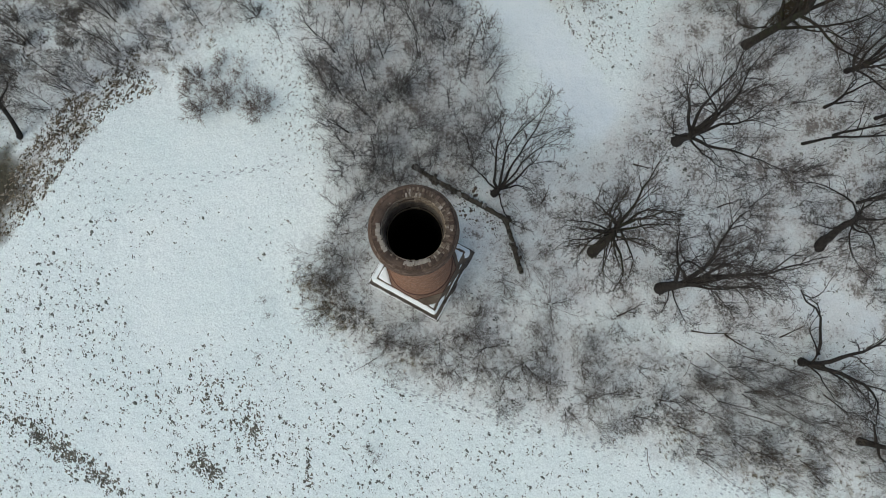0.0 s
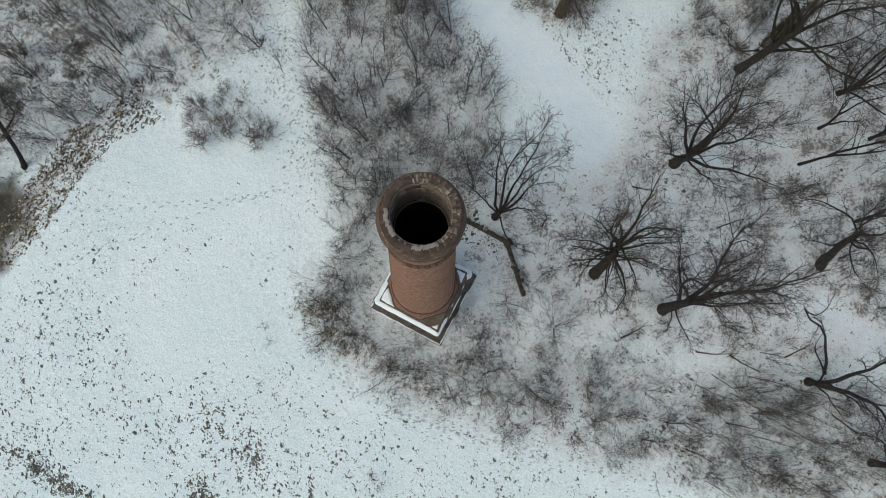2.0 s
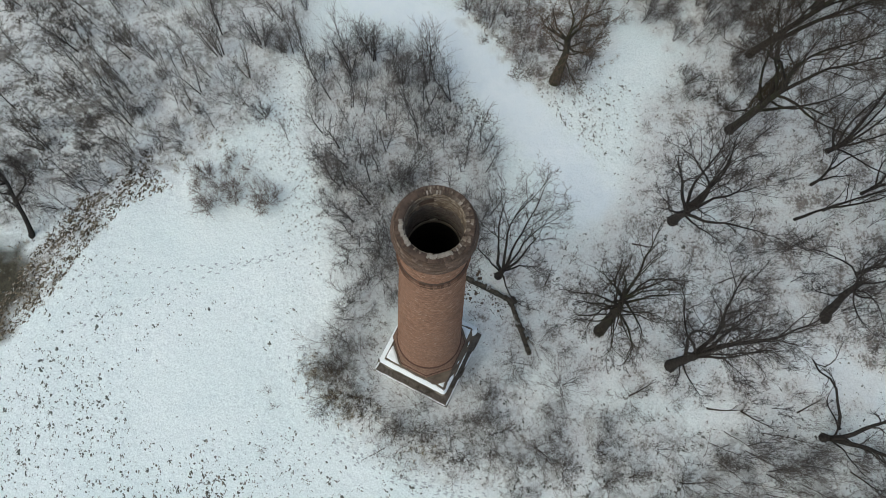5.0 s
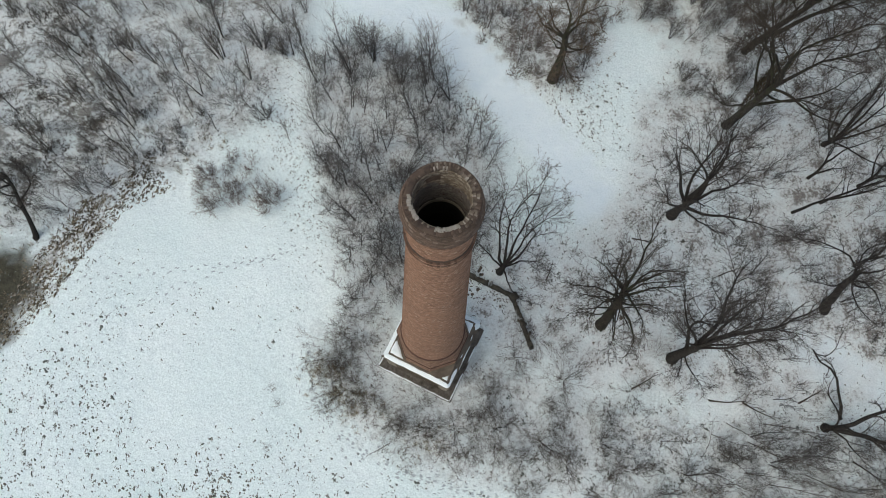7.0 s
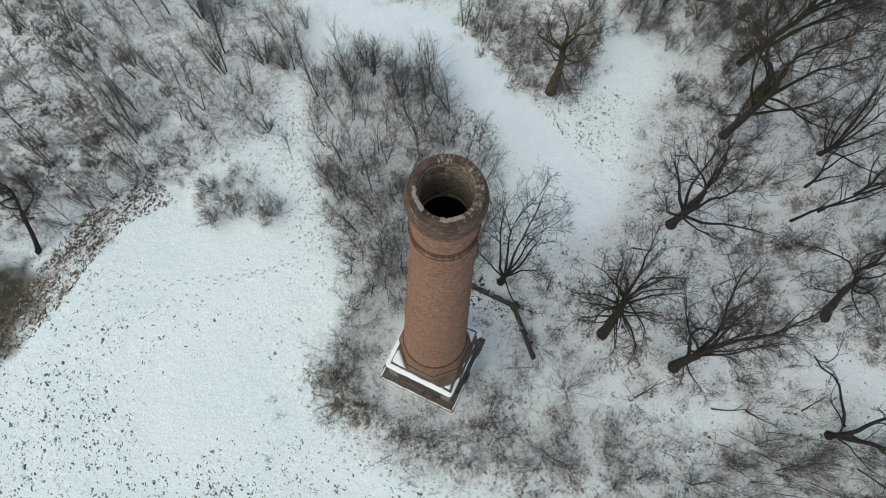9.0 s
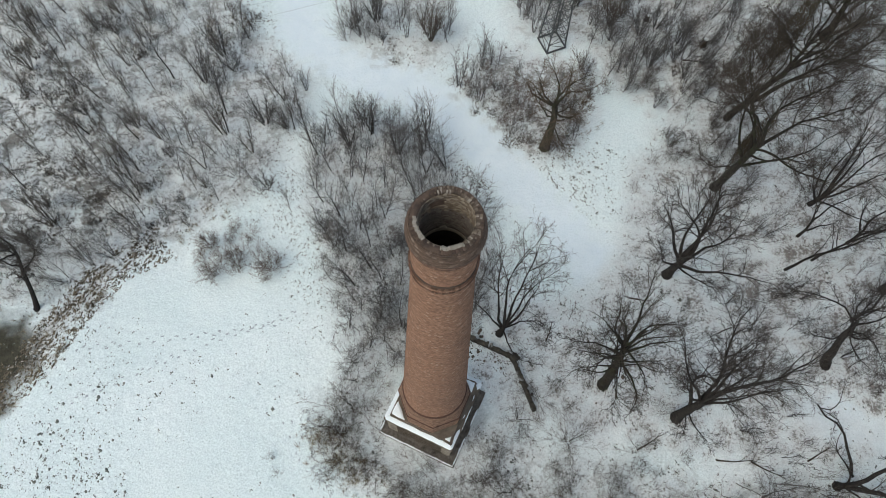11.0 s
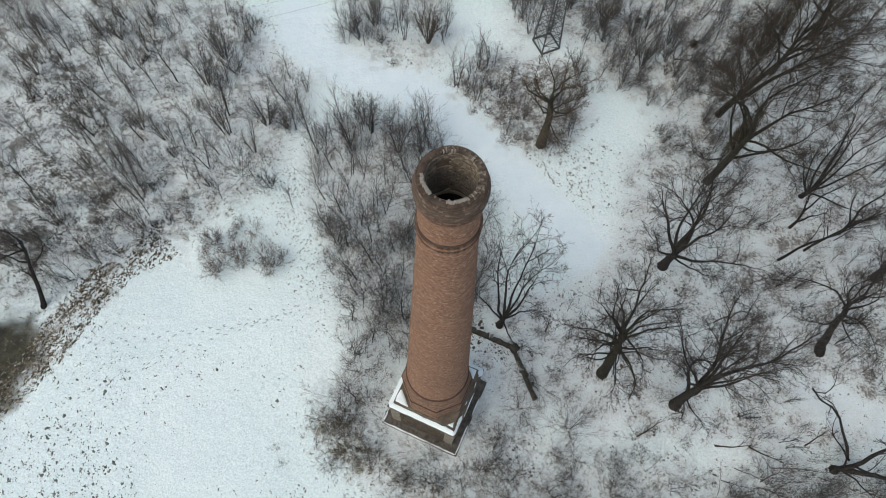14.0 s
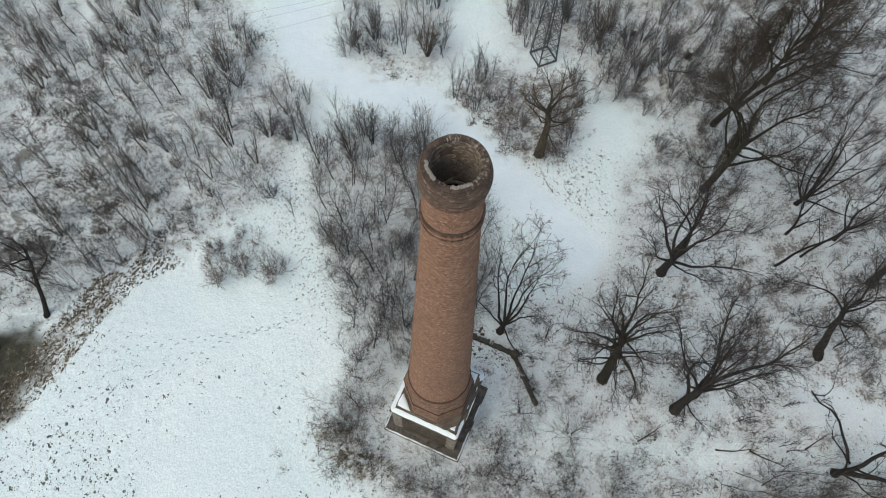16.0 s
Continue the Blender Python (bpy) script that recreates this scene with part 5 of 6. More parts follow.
for along, out, stretches in ((E2, -E1, [(-2.5, 2.5, 0.10, 0.92)]), (E1, E2, [(-2.5, 2.5, 0.08, 0.96)]), (E2, E1, [(-2.55, -1.1, 0.0, 0.8), (0.2, 2.55, 0.0, 1.0)]),
                              (E1, -E2, [(-2.5, -1.0, 0.2, 0.72), (-1.0, 0.7, 0.0, 0.12), (1.05, 1.45, 0.3, 0.65), (1.85, 2.5, 0.0, 0.95), (-0.3, 0.0, 0.55, 0.8)])):
    for i, (u0, u1, f0, f1) in enumerate(stretches):
        part("snow_cover", snow_strip(u0, u1, along, out, 7.3 * i + out.x, f0, f1), M_SNOWCAP, coping, "snow lying on the coping")
for along, out, u0, u1 in ((E2, -E1, -2.9, 2.9), (E1, E2, -2.9, 2.9), (E1, -E2, -2.9, -0.6), (E1, -E2, 0.2, 1.6)):
    part("ledge_snow", snow_strip(u0, u1, along, out, 3.1 + out.y + u0, 0.0, 1.0, 2.96, 2.86, 0.28, 0.33), M_SNOWCAP, footing, "thin snow along the footing's edge")


def corner_snow(sx, sy, size, seed):
    """Snow in a corner of the platform."""
    bm = bmesh.new()
    c = (E1 * sx + E2 * sy) * 2.08
    p, q = c - E1 * sx * size, c - E2 * sy * size
    n, rows = 8, []
    for i in range(n + 1):
        rows.append([])
        for j in range(n + 1 - i):
            v = c + (p - c) * i / n + (q - c) * j / n
            edge = min(i, j, n - i - j) == 0
            w = Vector((noise.noise((v.x * 4, v.y * 4, seed)), noise.noise((v.x * 4, v.y * 4, seed + 9)), 0)) * (0.05 if edge else 0.0)
            rows[-1].append(bm.verts.new(tuple(v + w + Vector((0, 0, 5.925 if edge else 6.0 + 0.02 * noise.noise(v * 3))))))
    for i in range(n):
        for j in range(n - i):
            bm.faces.new((rows[i][j], rows[i + 1][j], rows[i][j + 1])).smooth = True
            if j < n - i - 1:
                bm.faces.new((rows[i + 1][j], rows[i + 1][j + 1], rows[i][j + 1])).smooth = True
    return bm


for sx, sy, size, seed in ((-1, 1, 0.98, 1), (1, 1, 0.9, 2), (1, -1, 0.7, 3), (-1, -1, 0.35, 4)):
    part("corner_snow", corner_snow(sx, sy, size, seed), M_SNOWCAP, platform, "small drift of snow in a corner")

EIGHTH = math.pi / 4


def octagon(a, apothem):
    return apothem / np.cos((np.asarray(a) - TURN + EIGHTH / 2) % EIGHTH - EIGHTH / 2)


def oct_radius(a, z):
    f = np.clip((z - 8.4) / 1.8, 0, 1)
    return octagon(a, 2.06) * (1 - f) + 1.90 * f


def shaft_radius(a, z):
    return 1.875 - 0.0405 * (z - 10.4) + 0 * np.asarray(a)


def oct_core():
    bm = bmesh.new()
    rings = []
    for z in (5.8, 8.4, 9.0, 9.6, 10.2):
        ring = []
        for i in range(64):
            a = TURN + EIGHTH / 2 + i * 2 * math.pi / 64
            r = float(oct_radius(a, z)) - 0.02
            ring.append(bm.verts.new((r * math.cos(a), r * math.sin(a), z)))
        rings.append(ring)
    for a, b in zip(rings, rings[1:]):
        for i in range(64):
            bm.faces.new((a[i], a[(i + 1) % 64], b[(i + 1) % 64], b[i]))
    return bm


part("octagon_base", oct_core(), M_MORTAR, chimney, "eight-sided brick base of the shaft")
stuff_part("octagon_bricks", *ring_bricks(5.92, 8.28, oct_radius, crng, length=0.2, smooth_round=False), M_OCT, chimney, "weathered red bricks of the octagon")
stuff_part("slope_bricks", *ring_bricks(8.42, 10.2, oct_radius, crng, length=0.2), M_OCT, chimney, "sloping red bricks below the shaft")


def oct_ledge():
    bm = bmesh.new()
    rings = []
    for d, z in ((-0.05, 8.27), (0.045, 8.29), (0.045, 8.37), (-0.05, 8.43)):
        ring = []
        for i in range(8):
            a = TURN + EIGHTH / 2 + i * EIGHTH
            r = float(octagon(a, 2.06 + d))
            ring.append(bm.verts.new((r * math.cos(a), r * math.sin(a), z)))
        rings.append(ring)
    for a, b in zip(rings, rings[1:]):
        for i in range(8):
            bm.faces.new((a[i], a[(i + 1) % 8], b[(i + 1) % 8], b[i]))
    return bm


part("octagon_ledge", oct_ledge(), M_RING, chimney, "thin dark ledge round the octagon")
part("base_ring", lathe([(1.86, 10.16), (1.935, 10.19), (1.955, 10.25), (1.935, 10.31), (1.86, 10.38)]), M_RING, chimney, "dark red ring at the foot of the shaft")
part("shaft", lathe([(1.855 - 0.0405 * (z - 10.4), z) for z in np.linspace(10.2, 32.9, 24)]), M_MORTAR, chimney, "mortar core of the round shaft")
stuff_part("shaft_bricks", *ring_bricks(10.42, 30.92, shaft_radius, crng, 0.075, 0.11, 0.010), M_SHAFT, chimney, "weathered orange-red bricks of the tapering shaft")


def head_radius(z):
    return float(np.interp(z, (31.3, 32.1, 32.5, 32.9, 33.2, 33.45, 33.65, 33.85, 34.0, 34.13), (1.06, 1.042, 1.052, 1.10, 1.158, 1.19, 1.18, 1.135, 1.078, 1.015)))


part("band", lathe([(0.98, 30.88), (1.07, 30.90), (1.07, 31.42), (1.0, 31.46)]), M_CROWN, chimney, "dark recessed joints of the band")
for z in (30.93, 31.24):
    stuff_part("band_bricks", *ring_bricks(z, z + 0.085, lambda a, z: 1.128 + 0 * np.asarray(a), crng, 0.08, 0.11, 0.014), M_BAND, chimney, "projecting dark brick course round the shaft")
stuff_part("band_bricks", *ring_bricks(31.03, 31.22, lambda a, z: 1.10 + 0 * np.asarray(a), crng, 0.075, 0.11, 0.010), M_SHAFT, chimney, "orange-red bricks between the two courses")
stuff_part("neck_bricks", *ring_bricks(31.34, 33.04, lambda a, z: head_radius(z) + 0 * np.asarray(a), crng, 0.074, 0.11, 0.010), M_SHAFT, chimney, "orange-red bricks of the narrow neck")


head = part("head", lathe([(head_radius(z) - 0.02, z) for z in np.linspace(31.35, 33.84, 20)] + [(head_radius(z) - 0.025, z) for z in (33.9, 34.0, 34.1)] + [(0.98, 34.12), (0.82, 34.1), (0.82, 31.76), (0.785, 31.74), (0.785, 12.0)]), M_CROWN, chimney,
     "soot-darkened flared head of the chimney")
part("flue_floor", lathe([(0.785, 12.0), (0.01, 11.9)]), M_SOOT, chimney, "sooty bottom of the flue")
part("lining_ledge", lathe([(0.818, 31.75), (0.818, 31.77), (0.795, 31.78), (0.79, 31.65)]), M_SOOT, chimney, "sooty top of the inner lining")
part("lining_lip", lathe([(0.80, 31.62), (0.80, 31.80), (0.770, 31.80), (0.770, 31.62)]), M_QUOIN, chimney, "pale lip of the inner lining")
part("flue", lathe([(0.774, 31.62), (0.774, 12.1)]), M_SOOT, chimney, "soot-black flue")


def lost(a, z):
    gone = (np.abs(a - 1.85) < 0.28) & (33.35 < z < 33.72)
    worn = z < 33.16 + 0.13 * np.sin(3 * a + 1.0) + 0.08 * np.sin(11 * a) + 0.05 * np.sin(29 * a)
    return gone | worn | ((a > 1.6) & (a < 3.3) & (z > 34.0))


stuff_part("inner_bricks", *ring_bricks(32.7, 34.1, lambda a, z: 0.80 + 0 * np.asarray(a), crng, 0.060, 0.105, 0.010, inward=True, missing=lost, rough=0.006), M_INNER, chimney, "rough pale bricks inside the head")
stuff_part("inner_bricks", *ring_bricks(31.82, 33.3, lambda a, z: 0.812 + 0 * np.asarray(a), crng, 0.060, 0.105, 0.012, inward=True), M_DEEP, chimney, "sooty bricks deeper inside the head")
stuff_part("corbel_bricks", *ring_bricks(33.04, 33.34, lambda a, z: head_radius(z) + 0 * np.asarray(a), crng, 0.06, 0.15, 0.013, rough=0.004), M_BAND, chimney, "darkened brick courses below the head")
lower = ring_bricks(33.34, 33.985, lambda a, z: head_radius(z) + 0 * np.asarray(a), crng, 0.058, 0.15, 0.015, rough=0.004)
stuff_part("corbel_bricks", *lower, M_HEAD, chimney, "sooty corbelled brick courses")


def single_brick(seed):
    """One worn brick, pointing outwards along x."""
    rng = random.Random(seed)
    bm = bmesh.new()
    bmesh.ops.create_cube(bm, size=1.0, matrix=Matrix.Diagonal((0.19, 0.088, 0.070, 1)))
    for v in bm.verts:
        v.co += Vector([rng.uniform(-0.012, 0.012) for _ in range(3)])
    bmesh.ops.recalc_face_normals(bm, faces=bm.faces)
    me = bpy.data.meshes.new("brick")
    bm.to_mesh(me)
    bm.free()
    return me


def object_brick(name, stops):
    m, n, l, b = node_material(name, 0.9, 0.2)
    info = n.new("ShaderNodeObjectInfo")
    col = ramp(n, l, info.outputs["Random"], stops)
    grain = ramp(n, l, noise_tex(n, l, 14, 5, 0.7, place_coord(n)), [(0.3, (0.6, 0.6, 0.6)), (0.7, (1.25, 1.25, 1.25))])
    l.new(mix(n, l, 1.0, col, grain, "MULTIPLY"), b.inputs["Base Color"])
    return m


M_SINGLE = object_brick("head_brick", [(0.0, (0.075, 0.053, 0.042)), (0.7, (0.11, 0.077, 0.060)), (1.0, (0.16, 0.118, 0.094))])
M_LIGHT = object_brick("mortared_brick", [(0.0, (0.25, 0.22, 0.185)), (0.5, (0.29, 0.26, 0.222)), (1.0, (0.34, 0.31, 0.27))])
M_MIXED = object_brick("weathered_brick", [(0.0, (0.065, 0.048, 0.038)), (0.5, (0.14, 0.108, 0.083)), (0.85, (0.23, 0.19, 0.15)), (1.0, (0.38, 0.34, 0.29))])
brick_meshes = {m.name: [single_brick(60 + i) for i in range(3)] for m in (M_SINGLE, M_LIGHT, M_MIXED)}
for m in (M_SINGLE, M_LIGHT, M_MIXED):
    for me in brick_meshes[m.name]:
        me.materials.append(m)
brng = random.Random(8)


def lay_brick(material, angle, radius, z, length=1.0, wide=1.0):
    ob = new("brick", brng.choice(brick_meshes[material.name]))
    ob.parent = head
    ob.matrix_basis = pose(radius * math.cos(angle), radius * math.sin(angle), z, brng.uniform(-3, 3), brng.uniform(-3, 3), math.degrees(angle) + brng.uniform(-4, 4)) @ Matrix.Diagonal((length, wide, 1, 1))


for k, z in ((2, 34.02), (3, 34.09)):
    r = head_radius(z) - 0.095
    many = 92
    for i in range(many):
        deg = math.degrees((i + 0.5) / many * 6.2832)
        if k == 3 and (100 < deg < 172 or 224 < deg < 254 or 300 < deg < 322):
            continue
        lay_brick(M_SINGLE, (i + 0.5 * (k % 2)) * 2 * math.pi / many, r, z, 1.0, 0.74)
for i in range(126):
    deg = i * 360 / 126 + brng.uniform(-0.5, 0.5)
    if 174 < deg < 220 or 256 < deg < 298:
        lay_brick(M_LIGHT, radians(deg), 0.885 + brng.uniform(-0.025, 0.02), 34.135 + brng.uniform(-0.008, 0.006), brng.uniform(0.5, 0.62), 0.52)
    elif deg < 104 or deg > 300:
        lay_brick(M_MIXED, radians(deg), 0.86 + brng.uniform(-0.02, 0.02), 34.128 + brng.uniform(-0.012, 0.006), brng.uniform(0.4, 0.6), brng.uniform(0.42, 0.55))
        if brng.random() < 0.5:
            lay_brick(M_MIXED, radians(deg + 2), 0.965 + brng.uniform(-0.02, 0.03), 34.105 + brng.uniform(-0.012, 0.008), brng.uniform(0.35, 0.55), brng.uniform(0.42, 0.58))
    elif brng.random() < 0.15:
        lay_brick(M_MIXED, radians(deg), 0.86, 34.11, brng.uniform(0.25, 0.45), 0.55)


bm = bmesh.new()
flap = [bm.verts.new(p) for p in ((-0.12, 0.77, 31.78), (0.12, 0.76, 31.78), (0.04, 0.74, 31.98), (-0.13, 0.81, 31.78), (0.13, 0.80, 31.78), (0.05, 0.79, 32.0))]
for f in ((0, 1, 2), (3, 5, 4), (0, 3, 4, 1), (1, 4, 5, 2), (2, 5, 3, 0)):
    bm.faces.new([flap[i] for i in f])
part("broken_lining", bm, M_QUOIN, chimney, "pale broken piece of the lining")


# ---- ruined wall ----
def ruined_wall():
    root = tagged(new("ruined_wall"), "low ruined brick wall with dark mossy top", "wall")
    root.location = (6.4, 3.7, ground_height(6.4, 3.7))
    rng = np.random.default_rng(51)
    line = [Vector((-7.2, 4.0, 0)), Vector((-5.0, 2.7, 0)), Vector((-0.1, 0.1, 0)), Vector((1.15, -4.0, 0))]
    for i, (a, b) in enumerate(zip(line, line[1:])):
        way = (b - a).normalized()
        side = Vector((-way.y, way.x, 0)) * 0.14
        top = (0.35, 0.5, 0.45)[i]
        bm = bmesh.new()
        n = int((b - a).length / 0.11)
        rows = []
        for j in range(n + 1):
            c = a + (b - a) * j / n
            h = top + 0.20 * noise.noise((j * 0.19, i * 3.0, 2.0)) + 0.22 * noise.noise((j * 0.83, i * 3.0, 6.0))
            c = c + side * (0.35 * noise.noise((j * 0.31, i, 9.0)))
            s = side * (1.0 + 0.35 * noise.noise((j * 0.27, i, 5.0)) + 0.6 * noise.noise((j * 0.9, i, 7.0)))
            rows.append([bm.verts.new(tuple(p)) for p in (c - s - Vector((0, 0, 0.2)), c - s + Vector((0, 0, h)), c + Vector((0, 0, h + 0.04)), c + s + Vector((0, 0, h)), c + s - Vector((0, 0, 0.2)))])
        for p, q in zip(rows, rows[1:]):
            for k in range(4):
                bm.faces.new((p[k], p[k + 1], q[k + 1], q[k]))
        bm.faces.new(rows[0])
        bm.faces.new(rows[-1][::-1])
        part("wall_run", bm, M_RUIN, root, "crumbling masonry with moss on top")
        for sgn in (1, -1):
            o = side * sgn
            stuff_part("wall_bricks", *wall_bricks((a + o).xy, (b + o).xy, 0.0, top - 0.25, o.normalized().xy, rng), M_RUIN, root, "dark old bricks")
    bm = bmesh.new()
    bmesh.ops.create_cube(bm, size=1.0, matrix=Matrix.Translation((0, 0, 0.3)) @ Matrix.Rotation(0.5, 4, "Z") @ Matrix.Diagonal((0.55, 0.5, 1.0, 1)))
    part("pier", ragged(bm, 0.07, 3), M_RUIN, root, "broken corner pier")
    # stones along the crumbled top
    models = []
    for i in range(4):
        bm = bmesh.new()
        bmesh.ops.create_icosphere(bm, subdivisions=1, radius=0.17)
        for v in bm.verts:
            v.co = Vector((v.co.x * rng.uniform(0.7, 1.5), v.co.y * rng.uniform(0.7, 1.3), v.co.z * rng.uniform(0.6, 1.0)))
        me = bpy.data.meshes.new("stone")
        bm.to_mesh(me)
        bm.free()
        me.materials.append(M_RUIN if i else M_DUSTED)
        models.append(me)
    for i, (a, b) in enumerate(zip(line, line[1:])):
        way = (b - a).normalized()
        for j in range(int((b - a).length * (5.5, 2.6, 2.4)[i])):
            c = a + (b - a) * rng.uniform(0, 1) + Vector((-way.y, way.x, 0)) * rng.normal(0, 0.14)
            ob = new("stone", models[rng.integers(4)])
            ob.parent = root
            size = rng.uniform(0.5, 1.25)
            ob.matrix_basis = pose(c.x, c.y, (0.30, 0.42, 0.36)[i] + rng.uniform(-0.1, 0.08), 0, 0, rng.uniform(0, 360)) @ Matrix.Diagonal((size, size, size, 1))


ruined_wall()


def rubble():
    rng = random.Random(52)
    models = []
    for i in range(4):
        bm = bmesh.new()
        bmesh.ops.create_icosphere(bm, subdivisions=1, radius=0.2)
        for v in bm.verts:
            v.co = Vector((v.co.x * rng.uniform(0.7, 1.5), v.co.y * rng.uniform(0.7, 1.2), v.co.z * rng.uniform(0.5, 0.9)))
        me = bpy.data.meshes.new("stone")
        bm.to_mesh(me)
        bm.free()
        me.materials.append(M_STONE)
        models.append(me)
    for i in range(24):
        x, y = (rng.uniform(2.0, 6.2), rng.uniform(3.0, 6.4)) if i < 18 else (rng.uniform(5, 24), rng.uniform(-4, 4))
        ob = new("loose_stone", rng.choice(models))
        s = rng.uniform(0.3, 0.8)
        ob.matrix_basis = pose(x, y, ground_height(x, y) + 0.02, 0, 0, rng.uniform(0, 360)) @ Matrix.Diagonal((s, s, s * 0.8, 1))
        tagged(ob, "dark loose stone lying in the snow", "stone", "loose stones")


rubble()
rr = np.random.default_rng(53)
rubble_spots = []
for _ in range(260):
    f, off = rr.uniform(-0.35, 1.0), rr.gamma(1.6, 0.75)
    rubble_spots.append((1.4 + 4.9 * f - 0.47 * off, 6.4 - 2.6 * f - 0.88 * off, rr.uniform(0.5, 1.5)))
clumps("brick_rubble", "dark broken bricks half buried in snow beside the wall", M_RUIN, [p for p in rubble_spots if max(abs(p[0]), abs(p[1])) > 3.2], 81)


# ---- lattice mast ----
def lattice_mast(x, y, turn, height):
    root = tagged(new("lattice_mast"), "dull steel lattice mast standing in scrub", "mast")
    root.matrix_basis = pose(x, y, ground_height(x, y), 0, 0, turn)

    def half(z):
        return 0.92 - 0.045 * z

    def corner(i, z):
        sx, sy = ((-1, -1), (1, -1), (1, 1), (-1, 1))[i % 4]
        return Vector((sx * half(z), sy * half(z), z))

    for i in range(4):
        part_of("leg", grown("leg", tubes([([corner(i, -0.3), corner(i, height)], [0.075, 0.06], 4)]), M_STEEL), root)
    for i in range(4):
        part_of("base_beam", grown("base_beam", tubes([([corner(i, 0.12) * 1.05, corner(i + 1, 0.12) * 1.05], [0.10, 0.10], 4)]), M_STEEL), root)
    levels = np.linspace(0.1, height, 15)
    for z0, z1 in zip(levels, levels[1:]):
        for i in range(4):
            a, b = (i, i + 1) if round(z0) % 2 else (i + 1, i)
            part_of("brace", grown("brace", tubes([([corner(a, z0), corner(b, z1)], [0.030, 0.030], 4)]), M_STEEL), root)
            part_of("rung", grown("rung", tubes([([corner(i, z0), corner(i + 1, z0)], [0.036, 0.036], 4)]), M_STEEL), root)
    return root


lattice_mast(12.6, 33.3, 20, 14.0)


# ---- overhead cables ----
def cable(a, b, sag):
    a, b = Vector(a), Vector(b)
    n = 24
    pts = [a.lerp(b, i / n) - Vector((0, 0, 4 * sag * (i / n) * (1 - i / n))) for i in range(n + 1)]
    ob = new("cable", grown("cable", tubes([(pts, [0.006] * (n + 1), 4)]), M_STEEL))
    tagged(ob, "thin dark overhead cable hung from the mast", "cable", "overhead cables")


for dx, dz in ((-0.5, 13.6), (0.0, 13.9), (0.5, 13.3)):
    cable((12.6 + dx * 0.4, 33.3 + dx, dz), (-62.0 + dx, 20.5 + dx * 6.0, 12.0), 3.0)


# ---- fallen wood ----
def fallen_log(x, y, turn, length, radius, seed):
    rng = random.Random(seed)
    out = []
    spec = dict(SAPLING)
    spec["many"] = (5, 2, 0)
    sprout(out, rng, Vector((0, 0, radius * 0.9)), Vector((1, 0, 0.02)), length, radius, 0, dict(spec, lift=(0.0, 0.02, 0.02), wobble=(0.06, 0.15, 0.15)))
    root = tagged(new("fallen_branch"), "dark fallen branch lying in the snow", "branch", "fallen branches")
    root.matrix_basis = pose(x, y, ground_height(x, y), 0, 0, turn)
    part_of("stem", grown("stem", tubes(lines_of(out, (0,), 6)), M_LOG), root)
    part_of("side_twig", grown("side_twig", tubes(lines_of(out, (1, 2), 3)), M_LOG), root)


for i, (x, y, turn, length) in enumerate(((24.6, 31.0, -10, 2.6), (20.5, -4.4, -12, 3.2), (14.8, -3.4, 25, 2.2), (30.5, -9.0, -40, 2.4), (23.0, -4.6, -38, 2.5), (27.2, -4.8, 20, 2.0),
                                          (9.0, 5.0, 60, 1.4), (16.0, 8.2, -10, 1.8), (22.5, 5.0, 15, 2.2))):
    fallen_log(x, y, turn, length, 0.07, 300 + i)


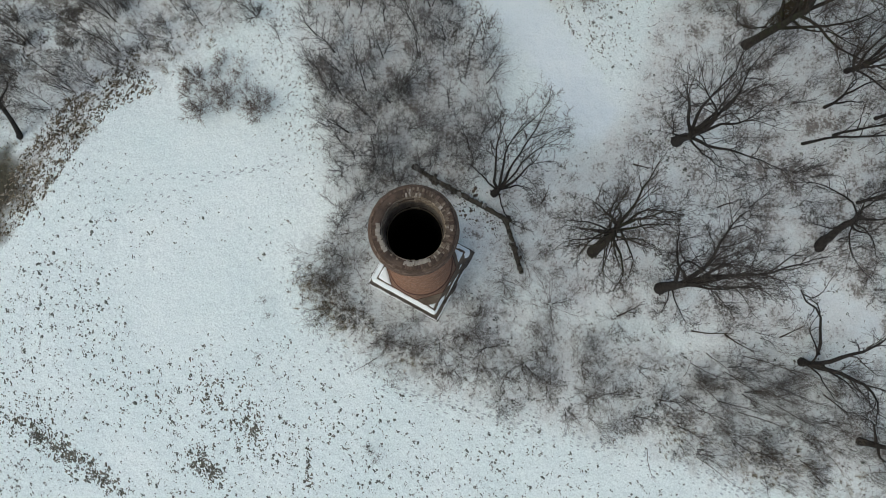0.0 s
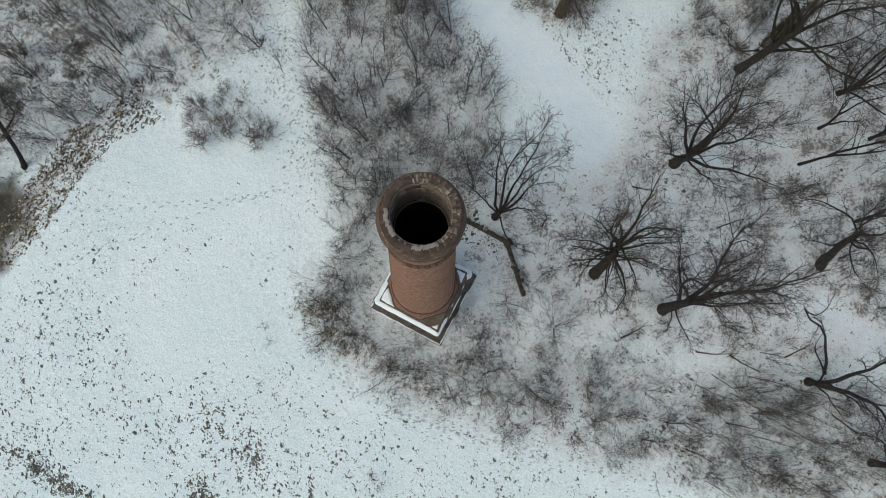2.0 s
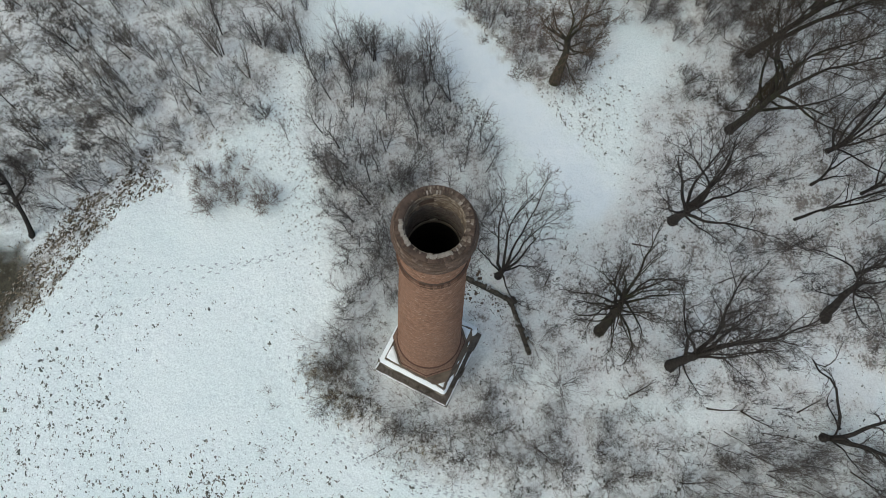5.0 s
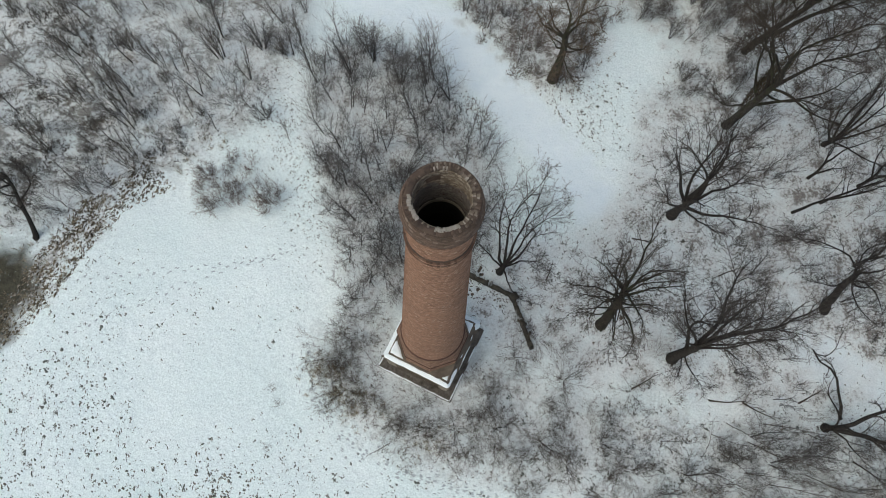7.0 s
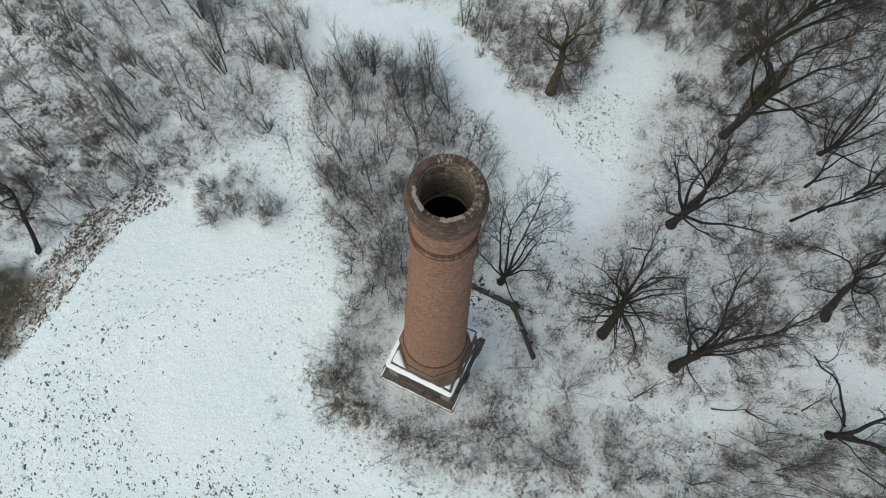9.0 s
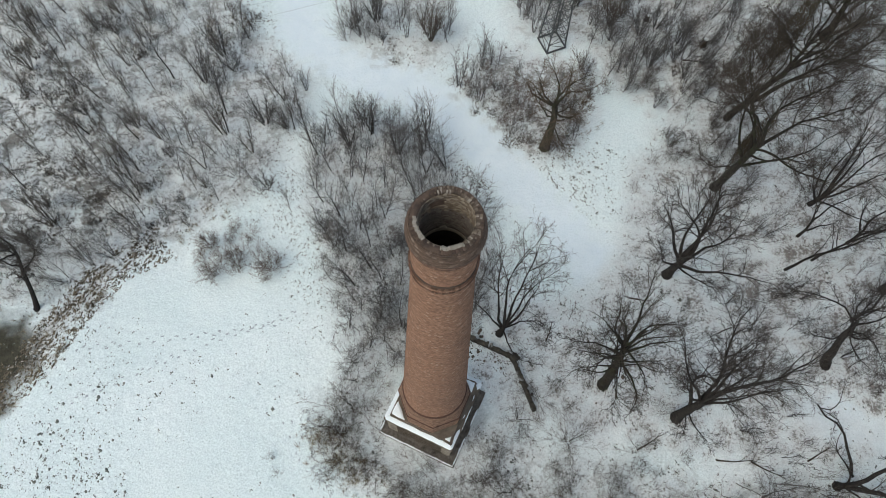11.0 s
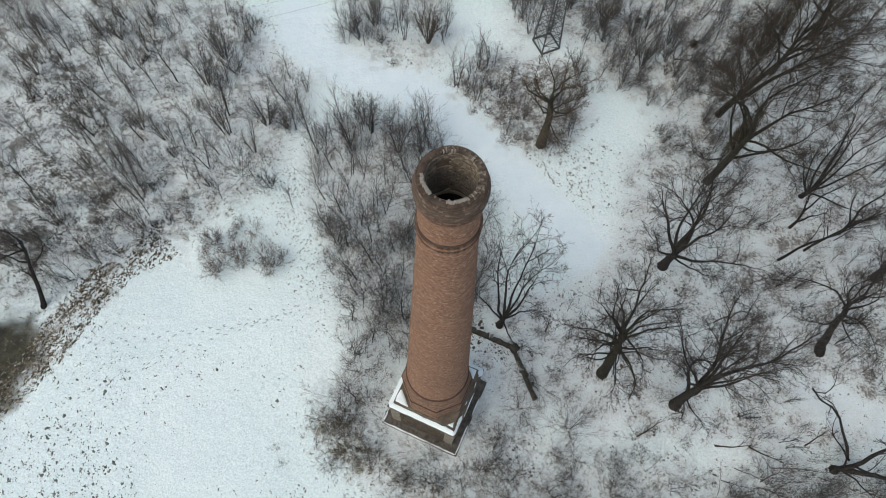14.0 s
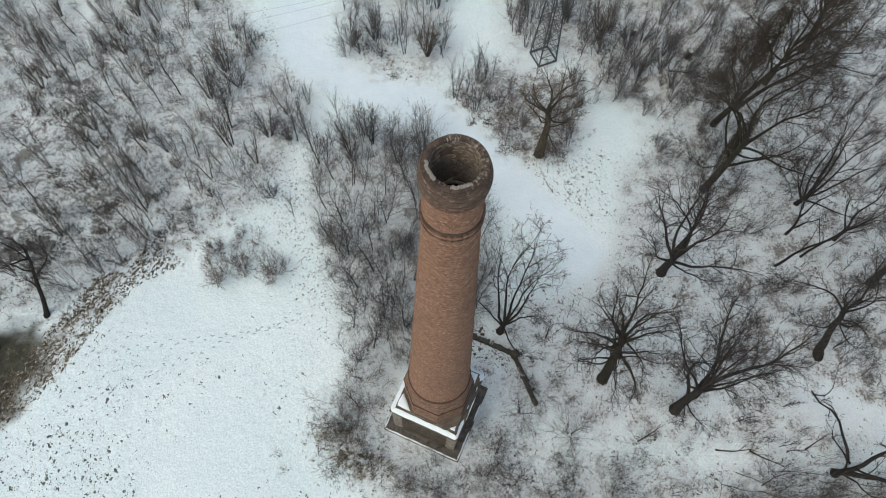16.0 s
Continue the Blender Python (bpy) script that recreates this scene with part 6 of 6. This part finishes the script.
def tree_stump(x, y, height, radius, seed):
    """A broken stump with snow on its top."""
    rng = random.Random(seed)
    root = tagged(new("tree_stump"), "dark broken tree stump capped with snow", "stump")
    root.matrix_basis = pose(x, y, ground_height(x, y))
    lines = [([Vector((0, 0, -0.2)), Vector((0.02, 0.01, height * 0.5)), Vector((0.05, 0.02, height))], [radius * 1.2, radius, radius * 0.9], 9)]
    for i in range(6):
        a = i * 1.05 + rng.uniform(-0.3, 0.3)
        lines.append(([Vector((radius * 0.6 * math.cos(a), radius * 0.6 * math.sin(a), height * rng.uniform(0.2, 0.5))), Vector((radius * 1.6 * math.cos(a), radius * 1.6 * math.sin(a), -0.1))], [radius * 0.35, radius * 0.2], 5))
    part_of("trunk", grown("trunk", tubes(lines), M_LOG), root)
    bm = bmesh.new()
    bmesh.ops.create_icosphere(bm, subdivisions=2, radius=radius * 0.85, matrix=Matrix.Translation((0.05, 0.02, height)) @ Matrix.Diagonal((1, 0.9, 0.35, 1)))
    for v in bm.verts:
        v.co += Vector([noise.noise(v.co * 6 + Vector((k, 0, 0))) for k in (0, 9, 18)]) * 0.05
    part("snow_cap", bm, M_SNOWCAP, root, "small cap of snow")


tree_stump(26.8, 32.6, 0.9, 0.28, 310)
tree_stump(22.0, 35.8, 0.6, 0.22, 311)


M_IVY = bark_material("dry_ivy", (0.035, 0.028, 0.018), (0.10, 0.078, 0.050), 2.0)


def ivy(x, y, low, high, radius, many, seed):
    """A mat of brown ivy twigs round a trunk, as a part of the tree that stands there."""
    host = min((o for o in scene.objects if o.name.startswith("oak_tree")), key=lambda o: (o.location.x - x) ** 2 + (o.location.y - y) ** 2)
    rng = random.Random(seed)
    lines = []
    for _ in range(many):
        z, a = rng.triangular(low, high, (low + high) / 2), rng.uniform(0, 6.28)
        r = radius * rng.uniform(0.3, 1.0) * math.sin(math.pi * (z - low) / (high - low)) + 0.3
        p = Vector((r * math.cos(a) * 0.6 + 0.02 * z, r * math.sin(a) * 0.6 + 0.02 * z, z))
        q = p + Vector((rng.gauss(0, 0.17), rng.gauss(0, 0.17), rng.gauss(0.05, 0.2)))
        lines.append(([p, q], [0.022, 0], 1))
    part_of("ivy", grown("ivy", tubes(lines), M_IVY), host, "brown ivy matted round the trunk")


ivy(24.85, 17.75, 2.5, 11.0, 0.75, 3000, 71)
ivy(27.4, 24.6, 6.0, 16.0, 0.9, 2600, 72)
